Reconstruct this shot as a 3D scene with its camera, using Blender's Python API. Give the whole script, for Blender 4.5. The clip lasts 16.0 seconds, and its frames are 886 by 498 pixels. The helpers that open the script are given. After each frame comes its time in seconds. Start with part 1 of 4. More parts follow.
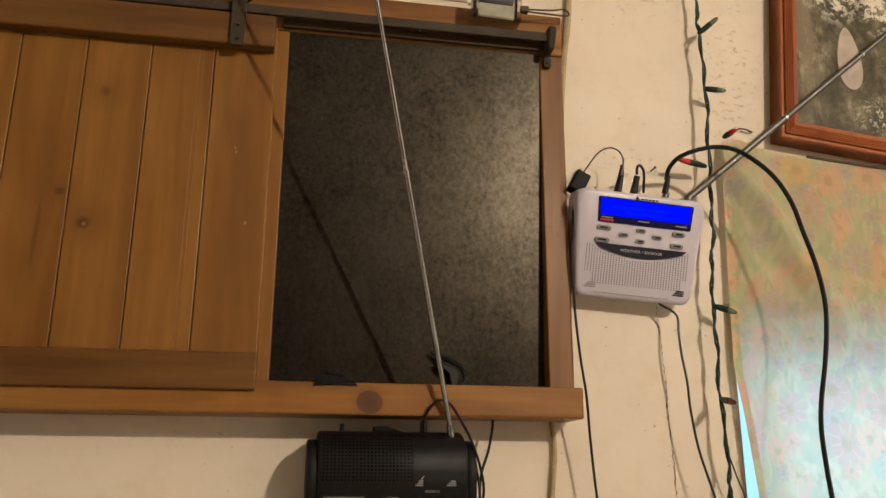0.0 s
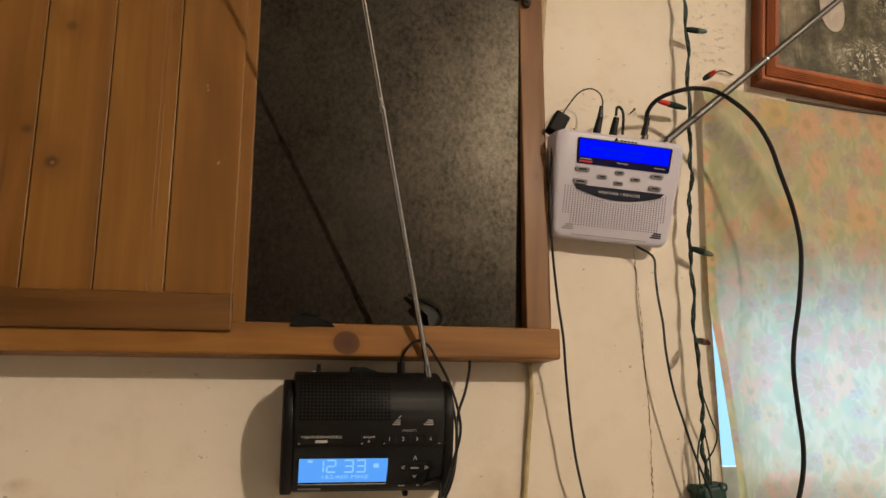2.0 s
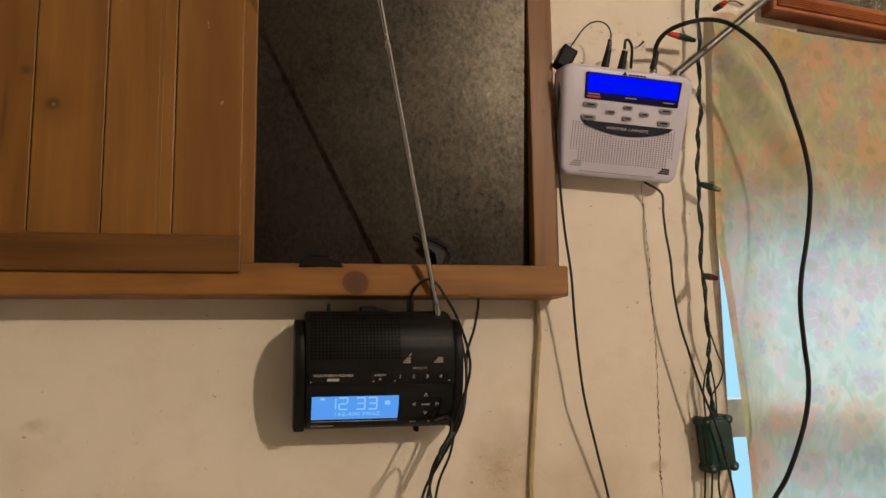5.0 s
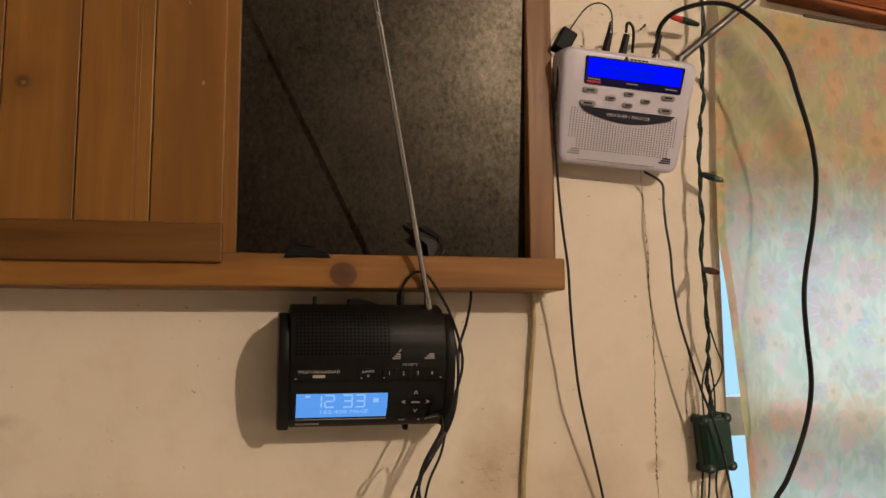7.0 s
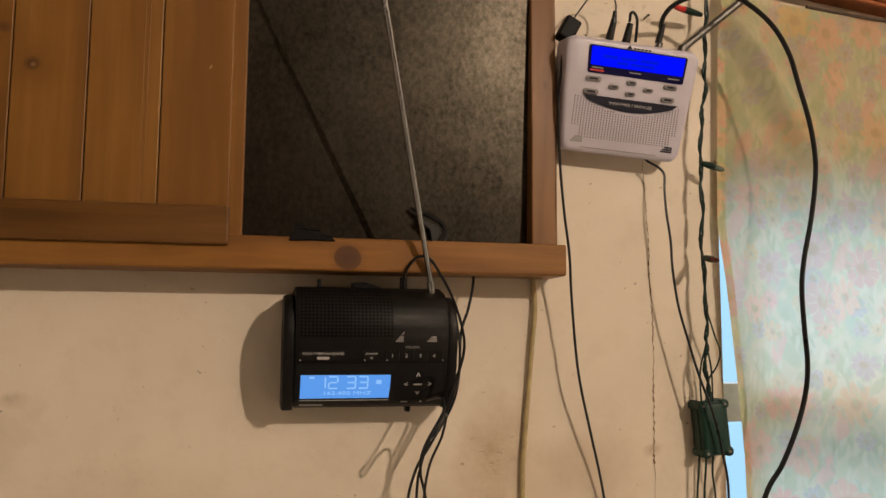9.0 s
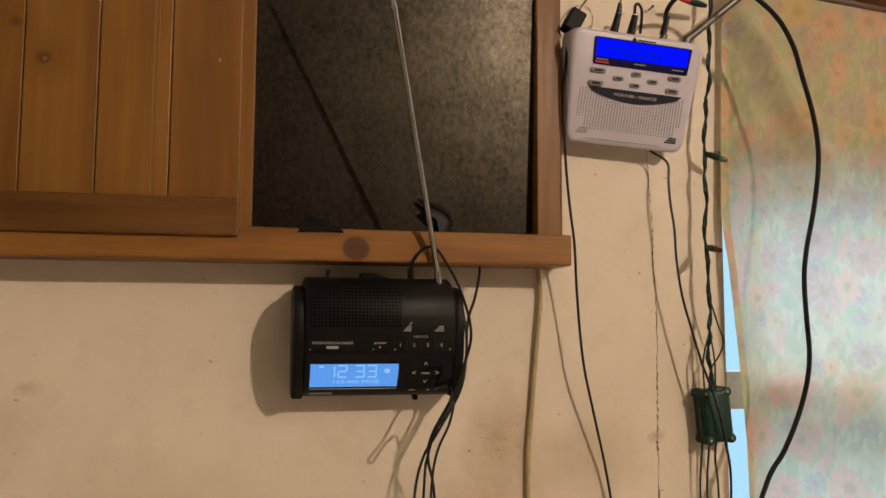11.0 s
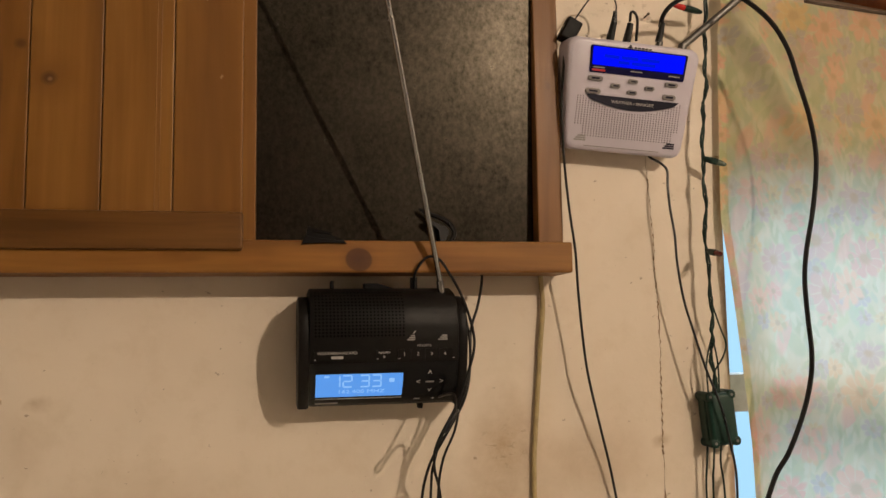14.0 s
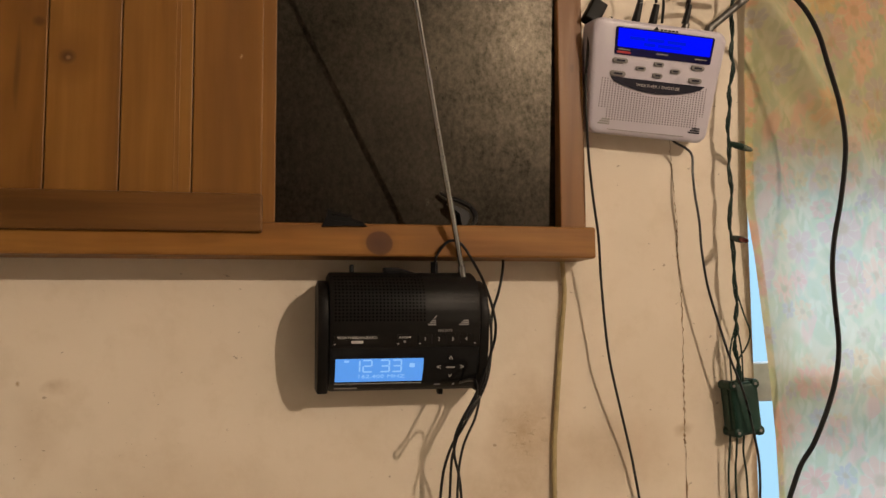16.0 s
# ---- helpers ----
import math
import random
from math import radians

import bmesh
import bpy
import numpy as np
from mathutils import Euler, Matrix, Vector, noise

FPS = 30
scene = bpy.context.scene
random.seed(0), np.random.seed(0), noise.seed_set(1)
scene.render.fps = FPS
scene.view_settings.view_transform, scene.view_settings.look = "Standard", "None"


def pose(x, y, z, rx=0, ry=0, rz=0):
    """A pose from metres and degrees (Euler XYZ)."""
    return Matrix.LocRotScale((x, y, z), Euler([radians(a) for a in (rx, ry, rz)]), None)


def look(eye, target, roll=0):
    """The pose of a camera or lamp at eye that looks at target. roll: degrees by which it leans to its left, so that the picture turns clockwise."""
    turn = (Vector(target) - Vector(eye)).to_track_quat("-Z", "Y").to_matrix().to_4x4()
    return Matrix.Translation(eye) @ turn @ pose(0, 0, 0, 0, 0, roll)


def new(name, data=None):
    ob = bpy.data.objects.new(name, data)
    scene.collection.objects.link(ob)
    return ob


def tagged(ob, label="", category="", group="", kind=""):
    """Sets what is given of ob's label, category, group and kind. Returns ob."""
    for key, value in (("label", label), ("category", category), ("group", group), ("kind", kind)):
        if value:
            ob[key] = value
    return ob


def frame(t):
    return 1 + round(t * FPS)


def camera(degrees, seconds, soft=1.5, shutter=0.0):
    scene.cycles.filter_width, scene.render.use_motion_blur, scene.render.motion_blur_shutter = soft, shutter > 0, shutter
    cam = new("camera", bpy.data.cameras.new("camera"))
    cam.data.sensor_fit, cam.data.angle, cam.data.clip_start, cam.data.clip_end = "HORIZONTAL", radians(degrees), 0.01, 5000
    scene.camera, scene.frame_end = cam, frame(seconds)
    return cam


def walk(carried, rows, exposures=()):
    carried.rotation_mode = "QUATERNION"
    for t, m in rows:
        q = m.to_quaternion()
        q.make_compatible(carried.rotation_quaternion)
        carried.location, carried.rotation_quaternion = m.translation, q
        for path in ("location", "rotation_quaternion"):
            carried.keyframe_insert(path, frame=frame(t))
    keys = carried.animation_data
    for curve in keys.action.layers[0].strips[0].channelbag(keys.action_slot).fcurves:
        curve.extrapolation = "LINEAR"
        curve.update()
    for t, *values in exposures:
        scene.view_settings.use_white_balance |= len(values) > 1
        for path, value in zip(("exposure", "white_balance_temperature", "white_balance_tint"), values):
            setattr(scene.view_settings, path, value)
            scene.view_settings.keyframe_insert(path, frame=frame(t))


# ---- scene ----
cam = camera(57.0, 16.0)
PATH = [
    (0, (-0.124, -0.84, 1.406), (0.213, 1.055, 1.95), 0.2),
    (0.5, (-0.126, -0.849, 1.407), (0.21, 1.03, 2.003), 0.5),
    (1, (-0.121, -0.848, 1.408), (0.232, 1.035, 1.983), 0.3),
    (1.5, (-0.124, -0.836, 1.402), (0.254, 1.065, 1.897), 0.1),
    (2, (-0.12, -0.832, 1.397), (0.271, 1.082, 1.827), -0.1),
    (2.5, (-0.118, -0.827, 1.397), (0.284, 1.096, 1.772), -0.3),
    (3, (-0.117, -0.827, 1.398), (0.295, 1.1, 1.741), -0.6),
    (3.5, (-0.119, -0.831, 1.399), (0.284, 1.098, 1.742), -0.8),
    (4, (-0.116, -0.833, 1.397), (0.284, 1.099, 1.725), -0.9),
    (4.2, (-0.117, -0.831, 1.395), (0.277, 1.105, 1.709), -0.9),
    (6.3, (-0.14, -0.826, 1.41), (0.274, 1.119, 1.624), -0.2),
    (6.5, (-0.135, -0.808, 1.409), (0.3, 1.134, 1.61), -0.3),
    (7, (-0.126, -0.794, 1.412), (0.304, 1.146, 1.647), -0.3),
    (7.5, (-0.119, -0.8, 1.412), (0.352, 1.13, 1.645), -0.4),
    (8, (-0.125, -0.796, 1.409), (0.346, 1.133, 1.644), -0.3),
    (8.5, (-0.125, -0.801, 1.406), (0.336, 1.131, 1.641), -0.0),
    (9, (-0.132, -0.802, 1.406), (0.301, 1.139, 1.617), 0.3),
    (11.3, (-0.141, -0.814, 1.409), (0.286, 1.131, 1.587), 0.2),
    (11.5, (-0.144, -0.815, 1.403), (0.286, 1.127, 1.608), 0.0),
    (12, (-0.141, -0.812, 1.405), (0.308, 1.126, 1.605), -0.3),
    (12.5, (-0.139, -0.816, 1.409), (0.308, 1.122, 1.618), -0.5),
    (13, (-0.134, -0.819, 1.41), (0.302, 1.12, 1.636), -0.6),
    (13.5, (-0.135, -0.824, 1.409), (0.287, 1.117, 1.638), -0.8),
    (14, (-0.135, -0.821, 1.408), (0.275, 1.126, 1.609), -0.9),
    (14.5, (-0.138, -0.821, 1.404), (0.255, 1.13, 1.602), -1.0),
    (15, (-0.137, -0.823, 1.406), (0.248, 1.129, 1.604), -0.9),
    (15.5, (-0.141, -0.829, 1.404), (0.255, 1.121, 1.605), -0.6),
    (16, (-0.144, -0.807, 1.404), (0.244, 1.147, 1.58), -0.4),
]
walk(cam, [(t, look(eye, target, roll)) for t, eye, target, roll in PATH],
     exposures=[(0.0, 0.26, 6150, 5), (1.0, 0.26, 6150, 5), (2.5, 0.02, 6150, 5), (4.0, -0.06, 6150, 5), (6.5, -0.04, 6250, 10), (7.0, -0.04, 6450, 10), (16.0, -0.04, 6550, 10)])

# ---- world and light ----
world = bpy.data.worlds.new("sky")
scene.world = world
world.use_nodes = True
wt = world.node_tree
sky = wt.nodes.new("ShaderNodeTexSky")
sky.sky_type, sky.sun_disc, sky.sun_elevation, sky.sun_rotation = "NISHITA", False, radians(40), radians(200)
wt.links.new(sky.outputs[0], wt.nodes["Background"].inputs[0])
wt.nodes["Background"].inputs[1].default_value = 0.08

LAMP = (1.1, -2.2, 2.37)
bulb = bpy.data.lights.new("room_bulb", "POINT")
bulb.energy, bulb.color, bulb.shadow_soft_size = 109.0, (1.0, 0.795, 0.605), 0.012
bulb_ob = new("room_bulb", bulb)
bulb_ob.location = LAMP


# ---- materials ----
class Mat:
    """A node material with short ways to add nodes."""

    def __init__(self, name, rough=0.6, metal=0.0, color=(0.5, 0.5, 0.5), spec=0.5):
        self.m = bpy.data.materials.new(name)
        self.m.use_nodes = True
        self.t = self.m.node_tree
        self.b = self.t.nodes["Principled BSDF"]
        self.b.inputs["Roughness"].default_value = rough
        self.b.inputs["Metallic"].default_value = metal
        self.b.inputs["Base Color"].default_value = (*color, 1)
        self.b.inputs["Specular IOR Level"].default_value = spec
        self.co = self.t.nodes.new("ShaderNodeTexCoord").outputs["Object"]

    def node(self, kind, **sets):
        n = self.t.nodes.new(kind)
        for key, value in sets.items():
            n.inputs[key.replace("_", " ")].default_value = value
        return n

    def link(self, a, b):
        self.t.links.new(a, b)

    def mapped(self, scale=(1, 1, 1), loc=(0, 0, 0), rnd=0.0, src=None):
        n = self.node("ShaderNodeMapping")
        n.inputs["Scale"].default_value = scale
        n.inputs["Location"].default_value = loc
        self.link(src or self.co, n.inputs["Vector"])
        if rnd:
            info = self.node("ShaderNodeObjectInfo")
            mul = self.node("ShaderNodeMath")
            mul.operation = "MULTIPLY"
            mul.inputs[1].default_value = rnd
            self.link(info.outputs["Random"], mul.inputs[0])
            add = self.node("ShaderNodeVectorMath")
            self.link(n.outputs[0], add.inputs[0])
            self.link(mul.outputs[0], add.inputs[1])
            return add.outputs[0]
        return n.outputs[0]

    def noise(self, vec, scale, detail=4.0, rough=0.55, dist=0.0):
        n = self.node("ShaderNodeTexNoise", Scale=scale, Detail=detail, Roughness=rough, Distortion=dist)
        self.link(vec, n.inputs["Vector"])
        return n.outputs["Fac"]

    def ramp(self, fac, *stops):
        n = self.node("ShaderNodeValToRGB")
        els = n.color_ramp.elements
        while len(els) < len(stops):
            els.new(0.5)
        for el, (pos, col) in zip(els, stops):
            el.position = pos
            el.color = (*col, 1) if isinstance(col, tuple) else (col, col, col, 1)
        self.link(fac, n.inputs[0])
        return n.outputs[0]

    def mix(self, fac, a, b, mode="MIX"):
        n = self.node("ShaderNodeMix")
        n.data_type, n.blend_type = "RGBA", mode
        for value, sock in ((fac, n.inputs[0]), (a, n.inputs[6]), (b, n.inputs[7])):
            if isinstance(value, (int, float)):
                sock.default_value = value
            elif isinstance(value, tuple):
                sock.default_value = (*value, 1)
            else:
                self.link(value, sock)
        return n.outputs[2]

    def math(self, op, a, b=0.0):
        n = self.node("ShaderNodeMath")
        n.operation = op
        for value, sock in ((a, n.inputs[0]), (b, n.inputs[1])):
            if isinstance(value, (int, float)):
                sock.default_value = value
            else:
                self.link(value, sock)
        return n.outputs[0]

    def spot(self, x, z, rx, rz, soft=0.5, vec=None):
        """1 inside an ellipse of the wall's plane, 0 outside."""
        n = self.node("ShaderNodeMapping")
        n.inputs["Location"].default_value = (-x / rx, 0, -z / rz)
        n.inputs["Scale"].default_value = (1 / rx, 0, 1 / rz)
        self.link(vec or self.co, n.inputs["Vector"])
        d = self.node("ShaderNodeVectorMath")
        d.operation = "LENGTH"
        self.link(n.outputs[0], d.inputs[0])
        return self.ramp(d.outputs["Value"], (0.0, 1.0), (1.0 - soft, 0.85), (1.0, 0.0))

    def color(self, sock):
        self.link(sock, self.b.inputs["Base Color"])

    def rough(self, sock):
        self.link(sock, self.b.inputs["Roughness"])

    def bump(self, sock, strength=0.3, dist=0.001):
        n = self.node("ShaderNodeBump", Strength=strength, Distance=dist)
        self.link(sock, n.inputs["Height"])
        self.link(n.outputs[0], self.b.inputs["Normal"])


def warped(k, amount, scale):
    """Object coordinates shaken by noise, for ragged outlines."""
    n = k.node("ShaderNodeTexNoise", Scale=scale, Detail=3.0)
    k.link(k.co, n.inputs["Vector"])
    s = k.node("ShaderNodeVectorMath")
    s.operation = "MULTIPLY_ADD"
    k.link(n.outputs["Color"], s.inputs[0])
    s.inputs[1].default_value = (amount, amount, amount)
    k.link(k.co, s.inputs[2])
    o = k.node("ShaderNodeVectorMath")
    o.operation = "SUBTRACT"
    k.link(s.outputs[0], o.inputs[0])
    o.inputs[1].default_value = (amount / 2, amount / 2, amount / 2)
    return o.outputs[0]


def plaster():
    k = Mat("cream_plaster", rough=0.55, spec=0.35)
    w = warped(k, 0.05, 22)
    big = k.noise(k.co, 3.5, 4)
    col = k.ramp(big, (0.3, (0.665, 0.578, 0.458)), (0.7, (0.76, 0.675, 0.55)))
    col = k.mix(k.ramp(k.noise(k.co, 26, 5, 0.7), (0.5, 0.0), (0.75, 0.35)), col, (0.56, 0.46, 0.32))
    for x, z, rx, rz, amount in ((0.10, 1.30, 0.05, 0.06, 0.55), (0.08, 1.24, 0.09, 0.05, 0.4), (-0.345, 1.345, 0.012, 0.008, 0.35),
                                 (0.19, 1.27, 0.09, 0.05, 0.3), (-0.25, 1.24, 0.12, 0.06, 0.2), (-0.375, 1.345, 0.0035, 0.005, 0.8), (-0.36, 1.30, 0.03, 0.05, 0.16), (0.275, 1.285, 0.012, 0.012, 0.5)):
        spot = k.math("MULTIPLY", k.spot(x, z, rx, rz, 0.8, w), k.math("MULTIPLY", k.noise(k.co, 40, 5, 0.7), amount * 2.2))
        col = k.mix(spot, col, (0.34, 0.22, 0.10))
    # flecks and chips: thin everywhere, dense where the plaster is broken
    fleck = k.ramp(k.noise(k.mapped((1, 1, 1.5)), 95, 3, 0.6), (0.682, 0.0), (0.712, 1.0))
    col = k.mix(k.math("MULTIPLY", fleck, 0.5), col, (0.16, 0.10, 0.05))
    chips = k.ramp(k.noise(k.mapped((1, 1, 1.7), (3, 1, 2)), 85, 6, 0.72, 0.6), (0.57, 0.0), (0.62, 1.0))
    zone = k.math("MAXIMUM", k.math("MAXIMUM", k.spot(0.385, 1.88, 0.055, 0.17, 0.6, w), k.spot(0.22, 1.995, 0.16, 0.04, 0.7, w)),
                  k.math("MAXIMUM", k.spot(0.10, 1.295, 0.035, 0.03, 0.7, w), k.spot(0.245, 1.765, 0.07, 0.02, 0.7, w)))
    col = k.mix(k.math("MULTIPLY", k.math("MULTIPLY", chips, zone), 0.55), col, (0.22, 0.17, 0.09))
    # worn edge beside the window
    sep = k.node("ShaderNodeSeparateXYZ")
    k.link(k.co, sep.inputs[0])
    edge = k.ramp(k.math("ADD", sep.outputs[0], k.math("MULTIPLY", k.noise(k.mapped((1, 1, 0.35)), 60, 4, 0.7), 0.022)), (0.3618, 0.0), (0.3640, 1.0))
    low = k.math("MULTIPLY", k.math("LESS_THAN", sep.outputs[2], 1.60), k.math("LESS_THAN", sep.outputs[0], 0.3575))
    col = k.mix(k.math("MULTIPLY", k.math("MULTIPLY", edge, low), 0.75), col, (0.30, 0.17, 0.07))
    k.color(col)
    k.rough(k.ramp(k.noise(k.co, 15), (0.3, 0.45), (0.7, 0.7)))
    h = k.math("ADD", k.math("MULTIPLY", k.noise(k.co, 18, 5), 1.0), k.math("MULTIPLY", k.math("MULTIPLY", chips, zone), -0.35))
    k.bump(h, 0.35, 0.004)
    return k.m


def wood(name, light, mid, dark, along="z", rough=0.42, knots=(), rnd=7.0, fine=1.0, chips=()):
    k = Mat(name, rough=rough, spec=0.26)
    st = {"z": (9, 9, 0.55), "x": (0.55, 9, 9)}[along]
    fi = {"z": (70, 70, 1.6), "x": (1.6, 70, 70)}[along]
    w = warped(k, 0.012, 6)
    a = k.noise(k.mapped(st, rnd=rnd, src=w), 2.6, 4, 0.55, 0.9)
    b = k.noise(k.mapped(fi, rnd=rnd), 1.6 * fine, 5, 0.6, 0.3)
    broad = k.noise(k.mapped((2, 2, 2), rnd=rnd), 2.5, 3)
    spread = 0.20 if along == "z" else 0.13
    col = k.ramp(a, (0.5 - spread, dark), (0.5, mid), (0.5 + spread, light))
    col = k.mix(k.ramp(b, (0.35, 0.0), (0.75, 0.30 if along == "z" else 0.50)), col, dark)
    col = k.mix(k.ramp(broad, (0.4, 0.0), (0.75, 0.35)), col, dark)
    for x, z, rx, rz, amount in knots:
        halo = 3.8 if along == "z" else 1.5
        col = k.mix(k.math("MULTIPLY", k.spot(x, z, rx * halo, rz * halo, 0.98, w), amount * 0.95), col, dark)
        col = k.mix(k.math("MULTIPLY", k.spot(x, z, rx, rz, 0.6 if along == "z" else 0.14, w), amount), col, (0.055, 0.022, 0.008) if along == "z" else (0.062, 0.023, 0.010))
        if along == "z" and amount > 0.8:
            col = k.mix(k.math("MULTIPLY", k.spot(x + rx * 0.1, z - rz * 0.1, rx * 0.34, rz * 0.34, 0.6, w), 0.6), col, (0.27, 0.16, 0.075))
    for x, z, rr in chips:
        col = k.mix(k.math("MULTIPLY", k.spot(x, z, rr * 0.6, rr, 0.8, warped(k, 0.006, 260)), 0.6), col, (0.50, 0.36, 0.20))
    k.color(col)
    k.rough(k.ramp(b, (0.3, rough - 0.06), (0.7, rough + 0.16)))
    k.bump(k.math("ADD", b, k.math("MULTIPLY", a, 0.6)), 0.18, 0.0012)
    return k.m


def board():
    """Black hardboard with a pebbled, unevenly worn gloss."""
    k = Mat("black_textured_board", rough=0.3, spec=0.2)
    g = k.noise(k.co, 520, 3, 0.65)
    flake = k.noise(k.mapped((1, 1, 0.8)), 210, 4, 0.7)
    cloud = k.noise(k.mapped((1, 1, 0.8)), 24, 6, 0.7)
    wide = k.noise(k.co, 6, 3)
    mott = k.math("ADD", k.math("MULTIPLY", cloud, 0.42), k.math("MULTIPLY", flake, 0.58))
    k.color(k.mix(k.ramp(mott, (0.30, 0.0), (0.72, 1.0)), (0.0036, 0.0030, 0.0022), (0.0088, 0.0074, 0.0055)))
    k.link(k.ramp(mott, (0.34, 0.12), (0.66, 0.60)), k.b.inputs["Specular IOR Level"])
    k.b.inputs["Specular Tint"].default_value = (1.0, 0.86, 0.66, 1)
    k.rough(k.ramp(k.math("ADD", k.math("MULTIPLY", mott, 0.7), k.math("MULTIPLY", wide, 0.3)), (0.36, 0.37), (0.64, 0.26)))
    k.bump(k.math("ADD", g, k.math("MULTIPLY", flake, 0.6)), 0.5, 0.00025)
    return k.m


def plain(name, color, rough, metal=0.0, grain=0.12, scale=60, bump=0.1, spec=0.5):
    """A surface with slight unevenness in colour and gloss."""
    k = Mat(name, rough, metal, color, spec)
    n = k.noise(k.co, scale, 4, 0.6)
    lo = tuple(c * (1 - grain) for c in color)
    hi = tuple(min(1, c * (1 + grain)) for c in color)
    k.color(k.ramp(n, (0.3, lo), (0.7, hi)))
    k.rough(k.ramp(k.noise(k.co, scale * 0.3, 3), (0.3, max(0.03, rough - 0.07)), (0.7, min(1, rough + 0.08))))
    if bump:
        k.bump(k.noise(k.co, scale * 14, 2), bump, 0.0004)
    return k.m


def glowing(name, color, strength, rough=0.2, spec=0.4):
    k = Mat(name, rough, 0.0, tuple(c * 0.06 for c in color), spec)
    k.b.inputs["Emission Color"].default_value = (*color, 1)
    k.b.inputs["Emission Strength"].default_value = strength
    return k.m


def cloth(name, share):
    """Thin printed cotton: faded flowers and leaves on cream; share is how much light passes."""
    k = Mat(name, 0.85, spec=0.1)
    sep = k.node("ShaderNodeSeparateXYZ")
    k.link(warped(k, 0.012, 55), sep.inputs[0])
    flat = k.node("ShaderNodeCombineXYZ")
    k.link(sep.outputs[0], flat.inputs[0])
    k.link(sep.outputs[2], flat.inputs[1])
    plane = flat.outputs[0]

    def cells(scale, vec, loose=0.8):
        v = k.node("ShaderNodeTexVoronoi", Scale=scale, Randomness=loose)
        v.voronoi_dimensions = "2D"
        k.link(vec, v.inputs["Vector"])
        c = k.node("ShaderNodeSeparateColor")
        k.link(v.outputs["Color"], c.inputs[0])
        return v, c.outputs[0], c.outputs[1], c.outputs[2]

    def soft_below(value, limit, blur):
        return k.ramp(k.math("ADD", k.math("MULTIPLY", k.math("SUBTRACT", limit, value), 0.5 / blur), 0.5), (0.0, 0.0), (1.0, 1.0))

    def leaves(under, scale, turn, stretch, stops, amount, density, off):
        n = k.node("ShaderNodeMapping")
        n.inputs["Rotation"].default_value = (0, 0, radians(turn))
        n.inputs["Location"].default_value = (off, off * 0.6, 0)
        k.link(plane, n.inputs["Vector"])
        v, a, b, c = cells(scale, k.mapped((1.0, stretch, 1.0), src=n.outputs[0]))
        mask = k.math("MULTIPLY", soft_below(v.outputs["Distance"], 0.36, 0.10), k.math("GREATER_THAN", b, density))
        return k.mix(k.math("MULTIPLY", mask, amount), under, k.ramp(a, *stops))

    def flowers(under, scale, off, petals, reach, stops, heart, amount, density):
        n = k.node("ShaderNodeVectorMath")
        k.link(plane, n.inputs[0])
        n.inputs[1].default_value = (off, off * 0.7, 0)
        v, a, b, c = cells(scale, n.outputs[0], 0.7)
        d = k.node("ShaderNodeVectorMath")
        d.operation = "SUBTRACT"
        k.link(n.outputs[0], d.inputs[0])
        k.link(v.outputs["Position"], d.inputs[1])
        q = k.node("ShaderNodeSeparateXYZ")
        k.link(d.outputs[0], q.inputs[0])
        turn = k.math("ADD", k.math("ARCTAN2", q.outputs[1], q.outputs[0]), k.math("MULTIPLY", c, 6.0))
        lobe = k.math("ABSOLUTE", k.math("COSINE", k.math("MULTIPLY", turn, petals / 2)))
        size = k.math("MULTIPLY", k.math("ADD", 0.62, k.math("MULTIPLY", c, 0.38)), reach)
        edge = k.math("MULTIPLY", size, k.math("ADD", 0.70, k.math("MULTIPLY", lobe, 0.30)))
        far = v.outputs["Distance"]
        keep = k.math("GREATER_THAN", b, density)
        body = k.math("MULTIPLY", soft_below(far, edge, 0.05), keep)
        hue = k.ramp(a, *stops)
        ribs = k.math("MULTIPLY", k.ramp(lobe, (0.0, 1.0), (0.35, 0.0)), soft_below(k.math("SUBTRACT", 0.0, far), k.math("MULTIPLY", size, -0.25), 0.04))
        hue = k.mix(k.math("MULTIPLY", ribs, 0.6), hue, (0.80, 0.70, 0.50))
        col = k.mix(k.math("MULTIPLY", body, amount), under, hue)
        eye = k.math("MULTIPLY", soft_below(far, k.math("MULTIPLY", size, 0.27), 0.04), keep)
        return k.mix(k.math("MULTIPLY", eye, amount * 0.8), col, heart)

    base = k.ramp(k.noise(k.co, 9, 4), (0.35, (0.70, 0.60, 0.36)), (0.65, (0.80, 0.70, 0.48)))
    wash = k.noise(k.mapped((1, 0, 1), (4, 0, 2)), 14, 3)
    base = k.mix(k.math("MULTIPLY", k.ramp(wash, (0.42, 0.0), (0.60, 1.0)), 0.55), base, (0.53, 0.56, 0.31))
    green = ((0.0, (0.42, 0.46, 0.17)), (0.4, (0.54, 0.58, 0.30)), (0.7, (0.47, 0.55, 0.36)), (1.0, (0.62, 0.62, 0.30)))
    petal = ((0.0, (0.83, 0.45, 0.26)), (0.28, (0.85, 0.52, 0.34)), (0.42, (0.78, 0.54, 0.16)), (0.60, (0.74, 0.46, 0.36)), (0.78, (0.56, 0.47, 0.42)), (1.0, (0.82, 0.40, 0.26)))
    small = ((0.0, (0.78, 0.42, 0.30)), (0.35, (0.76, 0.56, 0.18)), (0.65, (0.52, 0.47, 0.45)), (1.0, (0.60, 0.44, 0.40)))
    pale = ((0.0, (0.78, 0.72, 0.50)), (1.0, (0.72, 0.70, 0.52)))
    base = leaves(base, 20, 55, 2.4, green, 0.75, 0.25, 3.1)
